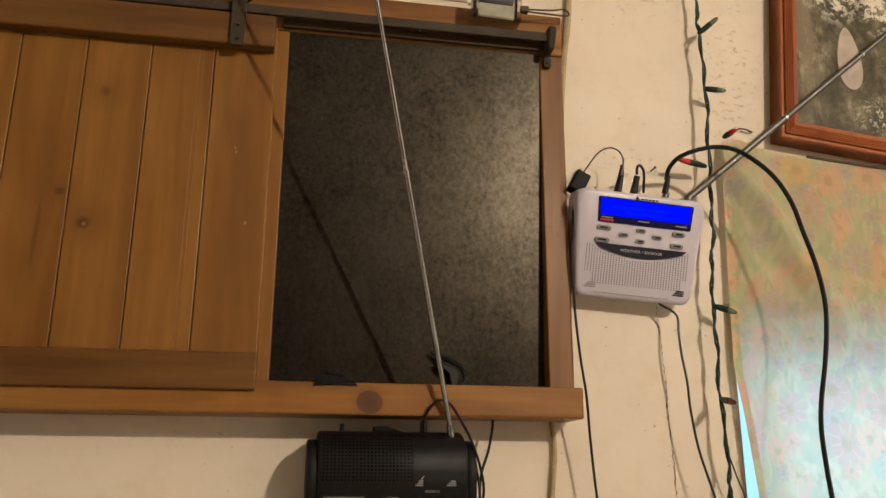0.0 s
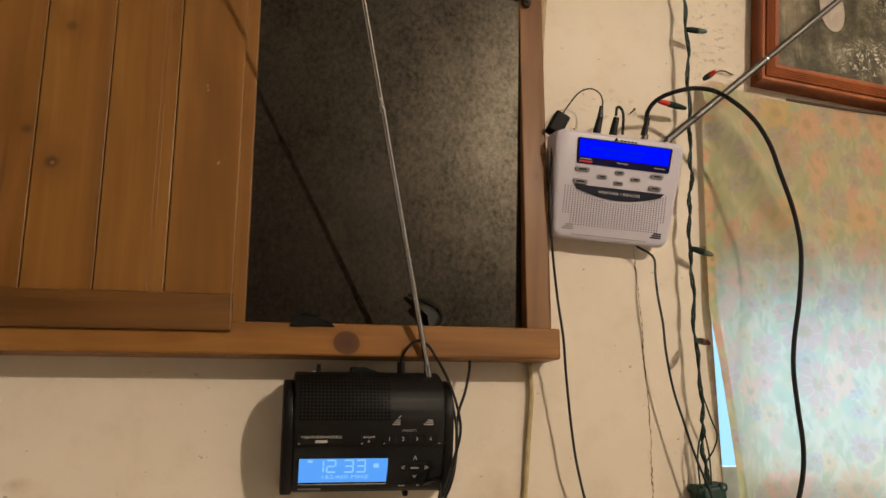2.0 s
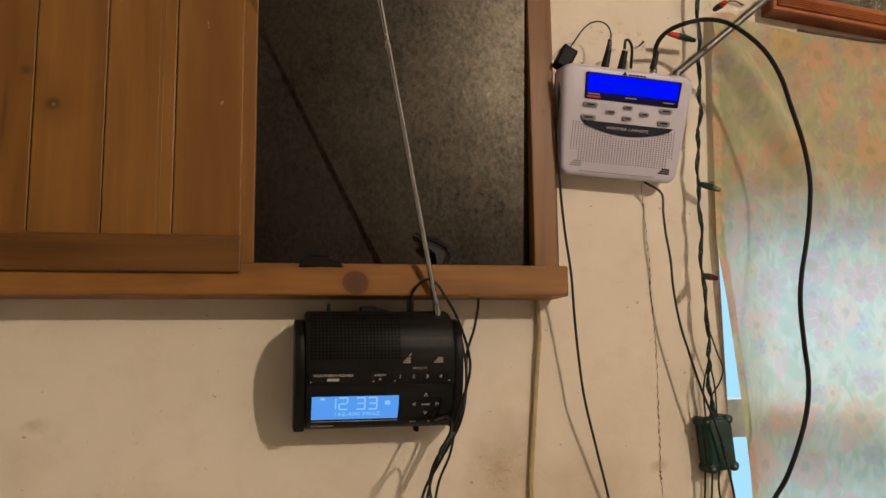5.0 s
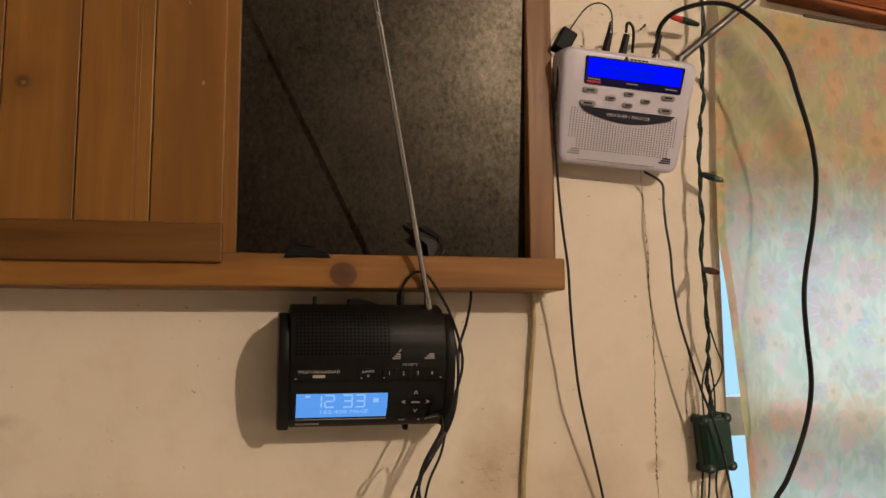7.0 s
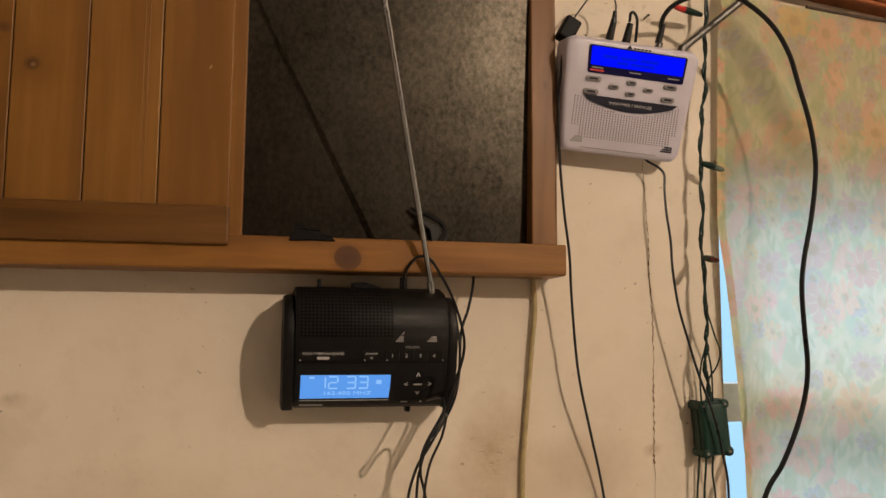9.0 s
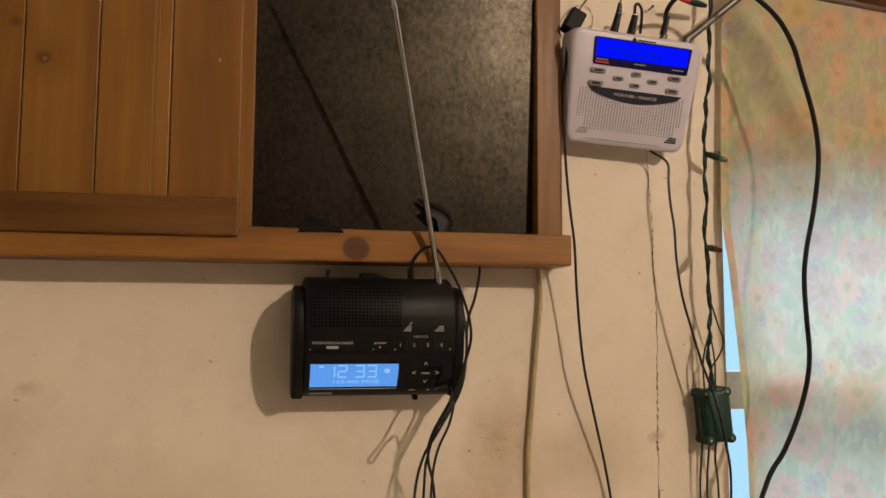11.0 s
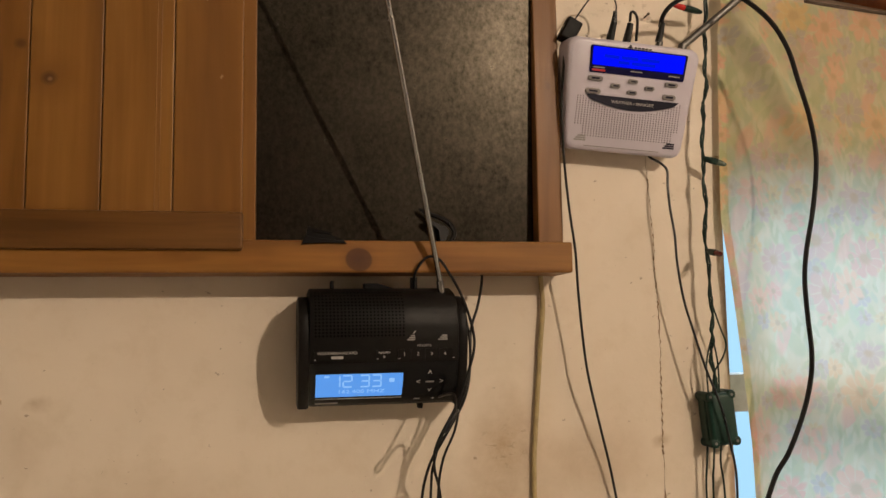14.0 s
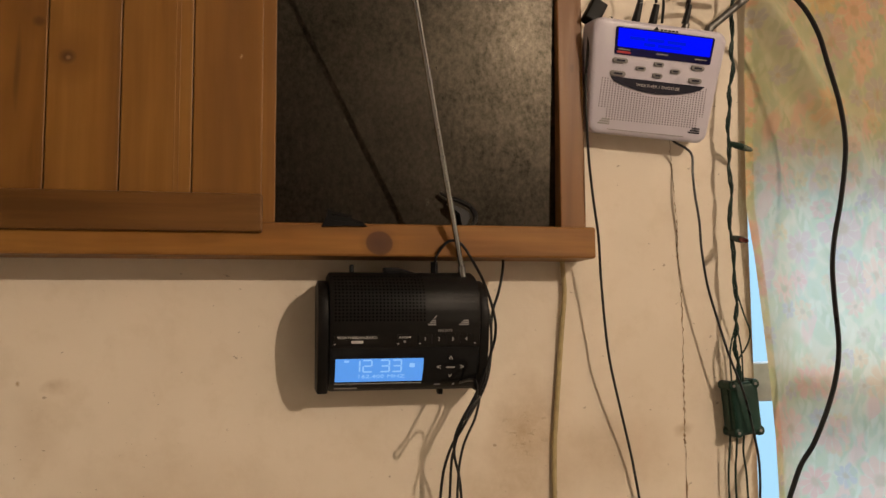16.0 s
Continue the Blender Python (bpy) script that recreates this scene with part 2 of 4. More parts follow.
    base = leaves(base, 26, -50, 2.6, green, 0.70, 0.35, 9.4)
    base = leaves(base, 40, 95, 3.0, pale, 0.65, 0.40, 5.7)
    base = leaves(base, 18, 115, 2.2, ((0.0, (0.84, 0.42, 0.30)), (1.0, (0.80, 0.50, 0.38))), 0.70, 0.72, 1.3)
    base = flowers(base, 34, 13.0, 7, 0.46, small, (0.52, 0.36, 0.14), 0.85, 0.40)
    base = flowers(base, 19, 7.3, 9, 0.50, petal, (0.58, 0.36, 0.12), 0.92, 0.30)
    base = leaves(base, 52, 70, 2.6, green, 0.5, 0.6, 7.7)
    fade = k.noise(k.co, 70, 4, 0.7)
    cell = k.mix(k.ramp(fade, (0.4, 0.0), (0.7, 0.15)), base, (0.74, 0.68, 0.46))
    k.color(cell)
    tr = k.node("ShaderNodeBsdfTranslucent")
    k.link(k.mix(0.48, cell, (0.86, 0.95, 1.0)), tr.inputs["Color"])
    mx = k.node("ShaderNodeMixShader")
    mx.inputs[0].default_value = share
    k.link(k.b.outputs[0], mx.inputs[1])
    k.link(tr.outputs[0], mx.inputs[2])
    k.link(mx.outputs[0], k.t.nodes["Material Output"].inputs["Surface"])
    weave = k.math("ADD", k.noise(k.mapped((1, 1, 12)), 90, 2), k.noise(k.mapped((12, 1, 1)), 90, 2))
    crinkle = k.noise(k.mapped((26, 1, 9)), 1.0, 4, 0.6, 0.8)
    k.bump(k.math("ADD", k.math("MULTIPLY", weave, 0.12), k.math("ADD", crinkle, k.math("MULTIPLY", k.noise(k.mapped((8, 1, 30)), 1.6, 3), 0.25))), 0.40, 0.005)
    return k.m


def print_photo():
    """A faded outdoor photograph: dark greenery with speckled light."""
    k = Mat("photo_print", 0.22, spec=0.5)
    w = warped(k, 0.02, 90)
    a = k.noise(k.mapped((1, 0, 0.8)), 55, 9, 0.8)
    shade = k.noise(k.mapped((1.5, 0, 0.8)), 16, 4)
    col = k.ramp(k.math("ADD", k.math("MULTIPLY", a, 0.46), k.math("MULTIPLY", shade, 0.54)), (0.38, (0.016, 0.013, 0.008)), (0.48, (0.065, 0.056, 0.032)), (0.55, (0.14, 0.122, 0.075)), (0.64, (0.34, 0.30, 0.21)))
    trunk = k.spot(0.487, 1.96, 0.022, 0.12, 0.5, w)
    col = k.mix(k.math("MULTIPLY", trunk, 0.6), col, (0.30, 0.23, 0.15))
    speck = k.ramp(k.noise(w, 190, 4, 0.75), (0.54, 0.0), (0.60, 1.0))
    zone = k.math("MAXIMUM", k.math("MAXIMUM", k.spot(0.600, 1.845, 0.07, 0.035, 0.7, w), k.spot(0.55, 2.03, 0.09, 0.05, 0.7, w)), k.math("MULTIPLY", k.spot(0.64, 1.92, 0.06, 0.05, 0.8, w), 0.5))
    col = k.mix(k.math("MULTIPLY", speck, zone), col, (0.70, 0.65, 0.54))
    gaps = k.ramp(k.noise(k.mapped((1, 0, 1), (2, 0, 5)), 60, 5, 0.7), (0.50, 0.0), (0.54, 1.0))
    col = k.mix(k.math("MULTIPLY", gaps, k.math("MAXIMUM", k.spot(0.535, 2.025, 0.05, 0.06, 0.5, w), k.spot(0.60, 2.00, 0.04, 0.05, 0.6, w))), col, (0.72, 0.66, 0.55))
    blades = k.ramp(k.noise(k.mapped((3.0, 0, 0.7), (1, 0, 1)), 45, 4, 0.6, 0.6), (0.54, 0.0), (0.60, 1.0))
    col = k.mix(k.math("MULTIPLY", k.math("MULTIPLY", blades, k.spot(0.485, 1.90, 0.04, 0.11, 0.8, w)), 0.7), col, (0.30, 0.27, 0.17))
    k.color(col)
    return k.m


def clear_plastic():
    k = Mat("clear_plastic", 0.08, 0.0, (0.93, 0.93, 0.90))
    k.b.inputs["Transmission Weight"].default_value = 1.0
    k.b.inputs["IOR"].default_value = 1.10
    k.rough(k.ramp(k.noise(k.co, 80), (0.3, 0.015), (0.7, 0.05)))
    return k.m


KNOTS = ((-0.3345, 1.643, 0.0085, 0.0080, 0.9), (-0.3595, 1.675, 0.007, 0.006, 0.7), (-0.328, 1.784, 0.007, 0.007, 0.6), (-0.3755, 1.63, 0.0032, 0.045, 0.5))
PLASTER = plaster()
PLANK = wood("amber_pine", (0.275, 0.130, 0.026), (0.215, 0.095, 0.017), (0.138, 0.056, 0.0095), "z", 0.40, KNOTS, chips=((-0.198, 1.732, 0.0024), (-0.1965, 1.7275, 0.0013), (-0.183, 1.652, 0.0026)))
BATTEN = wood("amber_pine_batten", (0.180, 0.083, 0.018), (0.142, 0.062, 0.012), (0.082, 0.034, 0.0062), "x", 0.42)
RAIL_WOOD = wood("orange_pine_rail", (0.33, 0.155, 0.034), (0.25, 0.108, 0.022), (0.125, 0.050, 0.010), "x", 0.40,
                 ((-0.0545, 1.478, 0.0135, 0.0125, 0.95),))
STILE_WOOD = wood("orange_pine_stile", (0.24, 0.116, 0.036), (0.19, 0.086, 0.026), (0.115, 0.048, 0.014), "z", 0.42, ((0.146, 1.66, 0.003, 0.006, 0.3),))
PICTURE_WOOD = wood("red_stained_wood", (0.40, 0.125, 0.035), (0.33, 0.092, 0.024), (0.17, 0.042, 0.011), "z", 0.36, fine=1.5)
# darkened pine: the shade under the door rail, put into the colour
SHADE_WOOD = wood("rail_shade_wood", (0.060, 0.034, 0.013), (0.045, 0.024, 0.009), (0.028, 0.014, 0.005), "x", 0.5)
BOARD = board()
IRON = plain("dark_iron", (0.042, 0.029, 0.017), 0.6, 0.0, 0.3, spec=0.25)
BLACK = plain("black_plastic", (0.0068, 0.0060, 0.0054), 0.44, 0.0, 0.15, 80, 0.3, 0.15)
GLOSS = plain("glossy_black_plastic", (0.0045, 0.0045, 0.005), 0.16, 0.0, 0.1, 40, 0.0, 0.2)
WHITE = plain("white_plastic", (0.52, 0.485, 0.55), 0.36, 0.0, 0.03, 40, 0.08)
GREY = plain("grey_plastic", (0.20, 0.185, 0.18), 0.45)
HOLE = plain("speaker_hole", (0.0025, 0.0025, 0.0025), 0.95, bump=0, spec=0.05)
HOLE_GREY = plain("speaker_hole_grey", (0.085, 0.075, 0.078), 0.9, bump=0)
INK = plain("dark_ink", (0.010, 0.010, 0.022), 0.4, bump=0, spec=0.25)
NAVY = plain("navy_lens", (0.010, 0.010, 0.055), 0.12, bump=0)
PALE = plain("pale_print", (0.48, 0.46, 0.44), 0.5, bump=0)
FAINT = plain("faint_print", (0.26, 0.25, 0.24), 0.5, bump=0)
MATTE = plain("matte_black", (0.0045, 0.0042, 0.004), 0.5, spec=0.10)
CHROME = plain("chrome", (0.37, 0.37, 0.37), 0.22, 1.0, 0.08, 90, 0.0)
CORD = plain("black_cord", (0.008, 0.008, 0.008), 0.33, 0.0, 0.2, spec=0.4)
GREEN = plain("green_wire", (0.006, 0.024, 0.016), 0.5, 0.0, 0.3, spec=0.3)
GREEN_BOX = plain("green_plastic", (0.004, 0.028, 0.019), 0.42, 0.0, 0.25, spec=0.3)
BEIGE = plain("beige_cable", (0.40, 0.30, 0.17), 0.55, 0.0, 0.2)
YELLOW = plain("yellowed_cable", (0.40, 0.31, 0.15), 0.5, 0.0, 0.2)
RED = plain("red_bulb_glass", (0.55, 0.025, 0.02), 0.2, bump=0)
DARK_RED = plain("dark_red_bulb_glass", (0.12, 0.012, 0.010), 0.25, bump=0)
BULB_GREY = plain("clear_bulb_glass", (0.10, 0.13, 0.10), 0.2, bump=0)
PAPER = plain("white_card", (0.78, 0.75, 0.68), 0.5, 0.0, 0.04, 20, 0.1)
CARD_LINE = plain("card_line", (0.45, 0.42, 0.37), 0.6, bump=0)
TAN_WEB = plain("brown_cord", (0.07, 0.045, 0.025), 0.7)
GREEN_METAL = plain("pale_green_plate", (0.68, 0.68, 0.54), 0.4, 0.0, 0.2, 60)
DARK_GLASS = plain("dark_coil", (0.045, 0.042, 0.050), 0.35, 0.3)
ROLLER = plain("grey_roller", (0.20, 0.19, 0.23), 0.3)
DULL = plain("dull_chrome", (0.135, 0.128, 0.120), 0.45, 1.0, 0.1, 90, 0.0)
CLEAR = clear_plastic()
CLOTH = cloth("floral_cotton", 0.62)
HEM = cloth("floral_cotton_hem", 0.34)
PHOTO = print_photo()
PALE_SHAPE = plain("pale_photo_patch", (0.40, 0.335, 0.28), 0.25, 0.0, 0.12, 60, 0.0)
CRACK = plain("crack_dark", (0.27, 0.18, 0.095), 0.9, bump=0)
BLUE_LCD = glowing("blue_backlight", (0.0, 0.004, 1.0), 1.0, spec=0.05)
BLUE_INK = glowing("blue_segments", (0.0, 0.01, 0.72), 0.9, spec=0.05)
PALE_LCD = glowing("pale_blue_backlight", (0.10, 0.33, 0.86), 0.95)
PALE_SEG = glowing("pale_segments", (0.27, 0.53, 0.93), 1.0)
SASH = plain("painted_sash", (0.74, 0.77, 0.80), 0.5)
# unseen room surfaces, pale and cool so their bounce lifts the shadows
ROOM = plain("room_bounce_paint", (0.76, 0.74, 0.71), 0.7, 0.0, 0.05, 5)
FLOOR = plain("grey_bounce_floor", (0.44, 0.42, 0.39), 0.6, 0.0, 0.12, 8)
# made-up dark wall colour, so glossy blacks reflect little
UNSEEN_DARK_WALL = wood("unseen_dark_wall", (0.050, 0.028, 0.014), (0.038, 0.020, 0.010), (0.022, 0.011, 0.005), "z", 0.6)


def daylight():
    """Sky outside: pale blue low down, growing brighter with height."""
    k = Mat("daylight_backdrop", 0.9)
    sep = k.node("ShaderNodeSeparateXYZ")
    k.link(k.co, sep.inputs[0])
    up = k.math("MULTIPLY", sep.outputs[2], 0.2)
    k.link(k.ramp(up, (0.36, (0.38, 0.68, 0.90)), (0.46, (0.74, 0.88, 1.0))), k.b.inputs["Emission Color"])
    k.link(k.math("ADD", 1.05, k.math("MULTIPLY", k.ramp(up, (0.36, 0.0), (0.47, 1.0)), 2.2)), k.b.inputs["Emission Strength"])
    k.b.inputs["Base Color"].default_value = (0.1, 0.15, 0.2, 1)
    return k.m


DAY = daylight()


# ---- building helpers ----
def part(name, bm, material, parent=None, label="", smooth=False, kind="", bevel=0.0):
    """Links a bmesh as one mesh object under a thing or a part."""
    if bevel:
        bmesh.ops.bevel(bm, geom=bm.edges[:], offset=bevel, segments=2, affect="EDGES", profile=0.5)
    bmesh.ops.recalc_face_normals(bm, faces=bm.faces[:])
    me = bpy.data.meshes.new(name)
    bm.to_mesh(me)
    bm.free()
    me.materials.append(material)
    if smooth:
        me.polygons.foreach_set("use_smooth", [True] * len(me.polygons))
        me.set_sharp_from_angle(angle=radians(38))
    ob = new(name, me)
    ob.parent = parent
    return tagged(ob, label, kind=kind)


def thing(name, label, category, group="", at=(0, 0, 0)):
    ob = new(name)
    ob.empty_display_size = 0.02
    return tagged(ob, label, category, group)


def box(x0, x1, y0, y1, z0, z1, bm=None, m=None):
    bm = bm or bmesh.new()
    mat = Matrix.Translation(((x0 + x1) / 2, (y0 + y1) / 2, (z0 + z1) / 2)) @ Matrix.Diagonal((x1 - x0, y1 - y0, z1 - z0, 1))
    bmesh.ops.create_cube(bm, size=1, matrix=(m @ mat) if m else mat)
    return bm


def smooth_line(points, steps=8):
    """Catmull-Rom through the points."""
    ps = [Vector(p) for p in points]
    ps = [2 * ps[0] - ps[1]] + ps + [2 * ps[-1] - ps[-2]]
    out = []
    for i in range(1, len(ps) - 2):
        a, b, c, d = ps[i - 1 : i + 3]
        for s in range(steps):
            t = s / steps
            out.append(0.5 * (2 * b + (c - a) * t + (2 * a - 5 * b + 4 * c - d) * t * t + (3 * b - 3 * c + d - a) * t ** 3))
    out.append(ps[-2])
    return out


def sweep(line, radius, sides=8, bm=None, twist=0.0, off=0.0):
    """A tube along a line; radius is a number or a function of the share of the way."""
    bm = bm or bmesh.new()
    rings, n = [], len(line)
    side = Vector((1, 0, 0))
    for i, p in enumerate(line):
        d = (line[min(i + 1, n - 1)] - line[max(i - 1, 0)]).normalized()
        side = (side - d * side.dot(d))
        side = side.normalized() if side.length > 1e-5 else d.orthogonal().normalized()
        up = d.cross(side)
        r = radius(i / (n - 1)) if callable(radius) else radius
        c = p + off * (math.cos(twist * i) * side + math.sin(twist * i) * up)
        rings.append([bm.verts.new(c + r * (math.cos(a) * side + math.sin(a) * up)) for a in [2 * math.pi * k / sides for k in range(sides)]])
    for a, b in zip(rings, rings[1:]):
        for k in range(sides):
            bm.faces.new((a[k], a[(k + 1) % sides], b[(k + 1) % sides], b[k]))
    bm.faces.new(rings[0][::-1])
    bm.faces.new(rings[-1])
    return bm


def cable(name, points, radius, material, label, category="cable", parent=None, steps=8):
    ob = part(name, sweep(smooth_line(points, steps), radius), material, parent, smooth=True)
    return tagged(ob, label, category) if parent is None else ob


def rounded(w_top, w_bottom, h, r, n=6):
    """Outline of a trapezium with round corners, about its middle."""
    out = []
    for cx, cz, a0 in ((w_top / 2 - r, h / 2 - r, 0), (-w_top / 2 + r, h / 2 - r, 90), (-w_bottom / 2 + r, -h / 2 + r, 180), (w_bottom / 2 - r, -h / 2 + r, 270)):
        for k in range(n + 1):
            a = radians(a0 + 90 * k / n)
            out.append((cx + r * math.cos(a), cz + r * math.sin(a)))
    return out


def prism(outline, y_back, y_front, bev=0.0, m=None, bm=None, steps=3):
    """A solid from an outline in x and z, with a rounded front edge."""
    bm = bm or bmesh.new()
    m = m or Matrix()
    cx = sum(p[0] for p in outline) / len(outline)
    cz = sum(p[1] for p in outline) / len(outline)
    rx = max(abs(p[0] - cx) for p in outline)
    rz = max(abs(p[1] - cz) for p in outline)
    rows = [(y_back, 0.0)]
    if bev:
        rows += [(y_front + bev * (1 - math.sin(a)), bev * (1 - math.cos(a))) for a in [math.pi / 2 * k / steps for k in range(steps + 1)]]
    else:
        rows += [(y_front, 0.0)]
    rings = []
    for y, inset in rows:
        sx, sz = 1 - inset / rx, 1 - inset / rz
        rings.append([bm.verts.new(m @ Vector((cx + (x - cx) * sx, y, cz + (z - cz) * sz))) for x, z in outline])
    n = len(outline)
    for a, b in zip(rings, rings[1:]):
        for k in range(n):
            bm.faces.new((a[k], a[(k + 1) % n], b[(k + 1) % n], b[k]))
    bm.faces.new(rings[0][::-1])
    bm.faces.new(rings[-1])
    return bm


def lettering(name, text, size, m, material, parent, label="", align="CENTER", depth=0.0001, squash=1.0):
    """Built-in letters as a mesh, standing in the x-z plane of m."""
    cu = bpy.data.curves.new(name, "FONT")
    cu.body, cu.size, cu.align_x, cu.align_y, cu.extrude = text, size, align, "CENTER", depth
    cu.resolution_u = 2
    tmp = bpy.data.objects.new(name, cu)
    me = bpy.data.meshes.new_from_object(tmp)
    bpy.data.objects.remove(tmp)
    me.transform(m @ pose(0, 0, 0, 90) @ Matrix.Diagonal((squash, 1, 1, 1)))
    me.materials.clear()
    me.materials.append(material)
    ob = new(name, me)
    ob.parent = parent
    return tagged(ob, label)


def setting(name, bm, material, label, category, bevel=0.0):
    return tagged(part(name, bm, material, bevel=bevel), label, category, kind="structure")


# ---- the room ----
EDGE = 0.357          # wall ends here, the window opening begins
HEAD = 1.600          # top of the window opening
bm = bmesh.new()
box(-2.2, EDGE, 0.0, 0.07, 0.0, 2.5, bm)
box(EDGE, 1.25, 0.0, 0.07, HEAD, 2.5, bm)
box(EDGE, 1.25, 0.0, 0.07, 0.0, 0.8, bm)
box(1.25, 2.4, 0.0, 0.07, 0.0, 2.5, bm)
setting("wall_north", bm, PLASTER, "cream plaster wall, stained, chipped and cracked", "wall")
# unseen side walls, ceiling and floor: close the room and reflect light back
setting("wall_west", box(-2.3, -2.2, -3.4, 0.07, 0, 2.5), ROOM, "unseen plain wall, white to bounce light", "wall")
setting("wall_east", box(2.4, 2.5, -3.4, 0.07, 0, 2.5), ROOM, "unseen plain wall, white to bounce light", "wall")
# unseen wall behind the camera, darkened to cut the veil on board and radio
setting("wall_south", box(-2.2, 2.4, -3.5, -3.4, 0, 2.5), UNSEEN_DARK_WALL, "unseen wall, dark to keep reflections in black surfaces low", "wall")
setting("ceiling", box(-2.3, 2.5, -3.5, 0.07, 2.5, 2.6), ROOM, "unseen plain ceiling, pale to bounce light", "ceiling")
setting("floor", box(-2.3, 2.5, -3.5, 0.07, -0.1, 0.0), FLOOR, "unseen plain floor, pale grey to bounce light", "floor")
setting("backdrop", box(-2.5, 4.5, 1.6, 1.61, -0.5, 5.0), DAY, "bright pale blue daylight outside the window", "sky")

window = tagged(new("window_1"), "painted sash window behind the curtain", "window", kind="structure")
part("head_rail", box(EDGE, 1.25, 0.025, 0.055, HEAD - 0.03, HEAD), SASH, window)
part("meeting_rail", box(EDGE, 1.25, 0.014, 0.055, 1.314, 1.355), SASH, window)
part("bottom_rail", box(EDGE, 1.25, 0.025, 0.055, 0.8, 0.84), SASH, window)
part("stile", box(1.21, 1.25, 0.025, 0.055, 0.84, HEAD - 0.03), SASH, window)

# crack down the wall joint
rng = random.Random(5)
CRACK_LINE = smooth_line([(0.2670, 0, 1.600), (0.2695, 0, 1.560), (0.2730, 0, 1.509), (0.2730, 0, 1.470), (0.2760, 0, 1.412), (0.2750, 0, 1.355), (0.2750, 0, 1.317), (0.2740, 0, 1.280), (0.2745, 0, 1.240), (0.273, 0, 0.95)], 16)
crack = [p + Vector((rng.uniform(-0.0008, 0.0008), -0.0001, 0)) for p in CRACK_LINE]
width = [max(0.00015, rng.gauss(0.00045, 0.00045)) for p in crack]
ob = part("wall_crack", sweep(crack, lambda s: width[min(len(width) - 1, int(round(s * (len(width) - 1))))], 5), CRACK)
tagged(ob, "thin ragged crack down the plaster wall", "crack", kind="structure")

# ---- sliding door cabinet ----
cabinet = thing("sliding_door_cabinet", "pine framed wall cabinet with black textured board inside", "cabinet")
part("back_board", box(-0.66, 0.133, -0.010, 0.0, 0.0, 0.386, m=pose(0, -0.0025, 1.492, 2.5)), BOARD, cabinet, "black textured board")
part("bottom_rail", box(-0.70, 0.1605, -0.050, 0.0, 1.4645, 1.4955), RAIL_WOOD, cabinet, bevel=0.0022)
part("right_stile", box(0.1315, 0.1585, -0.030, -0.0005, 1.4955, 1.8760), STILE_WOOD, cabinet, bevel=0.0015)
part("left_stile", box(-0.23, -0.1505, -0.0305, -0.0005, 1.4955, 1.8760), PLANK, cabinet, bevel=0.0012)
part("top_rail", box(-0.70, 0.1595, -0.031, -0.0005, 1.8765, 1.928), RAIL_WOOD, cabinet, bevel=0.0018)

door = thing("sliding_door", "amber pine plank sliding door hung on a rail", "door")
PITCH, RIGHT = 0.0630, -0.1625
for i in range(8):
    x1 = RIGHT - i * PITCH
    part("plank", box(x1 - PITCH + 0.0004, x1 - 0.0004, -0.040, -0.0315, 1.489, 1.874), PLANK, door, bevel=0.0011)
# shallow bead down the second plank
for bx in (-0.2415, -0.2375):
    part("bead", sweep([Vector((bx, -0.0397, z)) for z in (1.5205, 1.60, 1.70, 1.80, 1.842)], 0.0006, 8), PLANK, door, smooth=True)
part("bottom_batten", box(RIGHT - 0.50, -0.1615, -0.055, -0.0402, 1.4855, 1.5205), BATTEN, door, bevel=0.0018)
part("top_batten", box(RIGHT - 0.50, -0.1650, -0.055, -0.0402, 1.8420, 1.8790), BATTEN, door, bevel=0.0018)

rail = thing("door_rail", "black iron sliding door rail across the frame", "rail")
part("bar", box(-0.70, 0.138, -0.0505, -0.0445, 1.8830, 1.8940), IRON, rail, bevel=0.0012)
# dark strip added where the bar's shade lies on the top rail
part("rail_backer", box(-0.158, 0.136, -0.0370, -0.0312, 1.8782, 1.8955), SHADE_WOOD, rail, "dark strip standing for the rail's shade on the wood", bevel=0.001)
part("end_stop", prism(rounded(0.0105, 0.0085, 0.031, 0.0042), -0.031, -0.055, 0.0035, pose(0.1400, 0, 1.8865, 0, 6)), IRON, rail)
part("bracket_tab", prism(rounded(0.009, 0.009, 0.014, 0.004), -0.0305, -0.036, 0.001, pose(0.1395, 0, 1.8650)), IRON, rail)
part("bracket_bolt", prism(rounded(0.004, 0.004, 0.004, 0.0018), -0.036, -0.038, 0.0005, pose(0.1395, 0, 1.8640)), IRON, rail)
for bx in (-0.5, -0.02, 0.10):
    part("spacer", box(bx, bx + 0.010, -0.0445, -0.0312, 1.8850, 1.8920), IRON, rail)

for hx in (-0.203, -0.447):
    hanger = thing("door_hanger", "black iron strap hanger with a wheel on the rail", "door hanger", "hangers of the sliding door")
    part("strap", prism(rounded(0.0150, 0.0150, 0.085, 0.003), -0.0552, -0.0595, 0.0008, pose(hx, 0, 1.881)), IRON, hanger)
    wheel = bmesh.new()
    bmesh.ops.create_cone(wheel, cap_ends=True, segments=28, radius1=0.0120, radius2=0.0120, depth=0.008, matrix=pose(hx + 0.002, -0.0505, 1.9065, 90))
    part("wheel", wheel, IRON, hanger, bevel=0.0008)
    for bz in (1.9075, 1.862, 1.846):
        bolt = bmesh.new()
        bmesh.ops.create_cone(bolt, cap_ends=True, segments=6, radius1=0.0032 if bz > 1.9 else 0.0022, radius2=0.0026 if bz > 1.9 else 0.0017, depth=0.003 if bz > 1.9 else 0.0022, matrix=pose(hx, -0.0608, bz, 90))
        part("bolt", bolt, IRON, hanger)

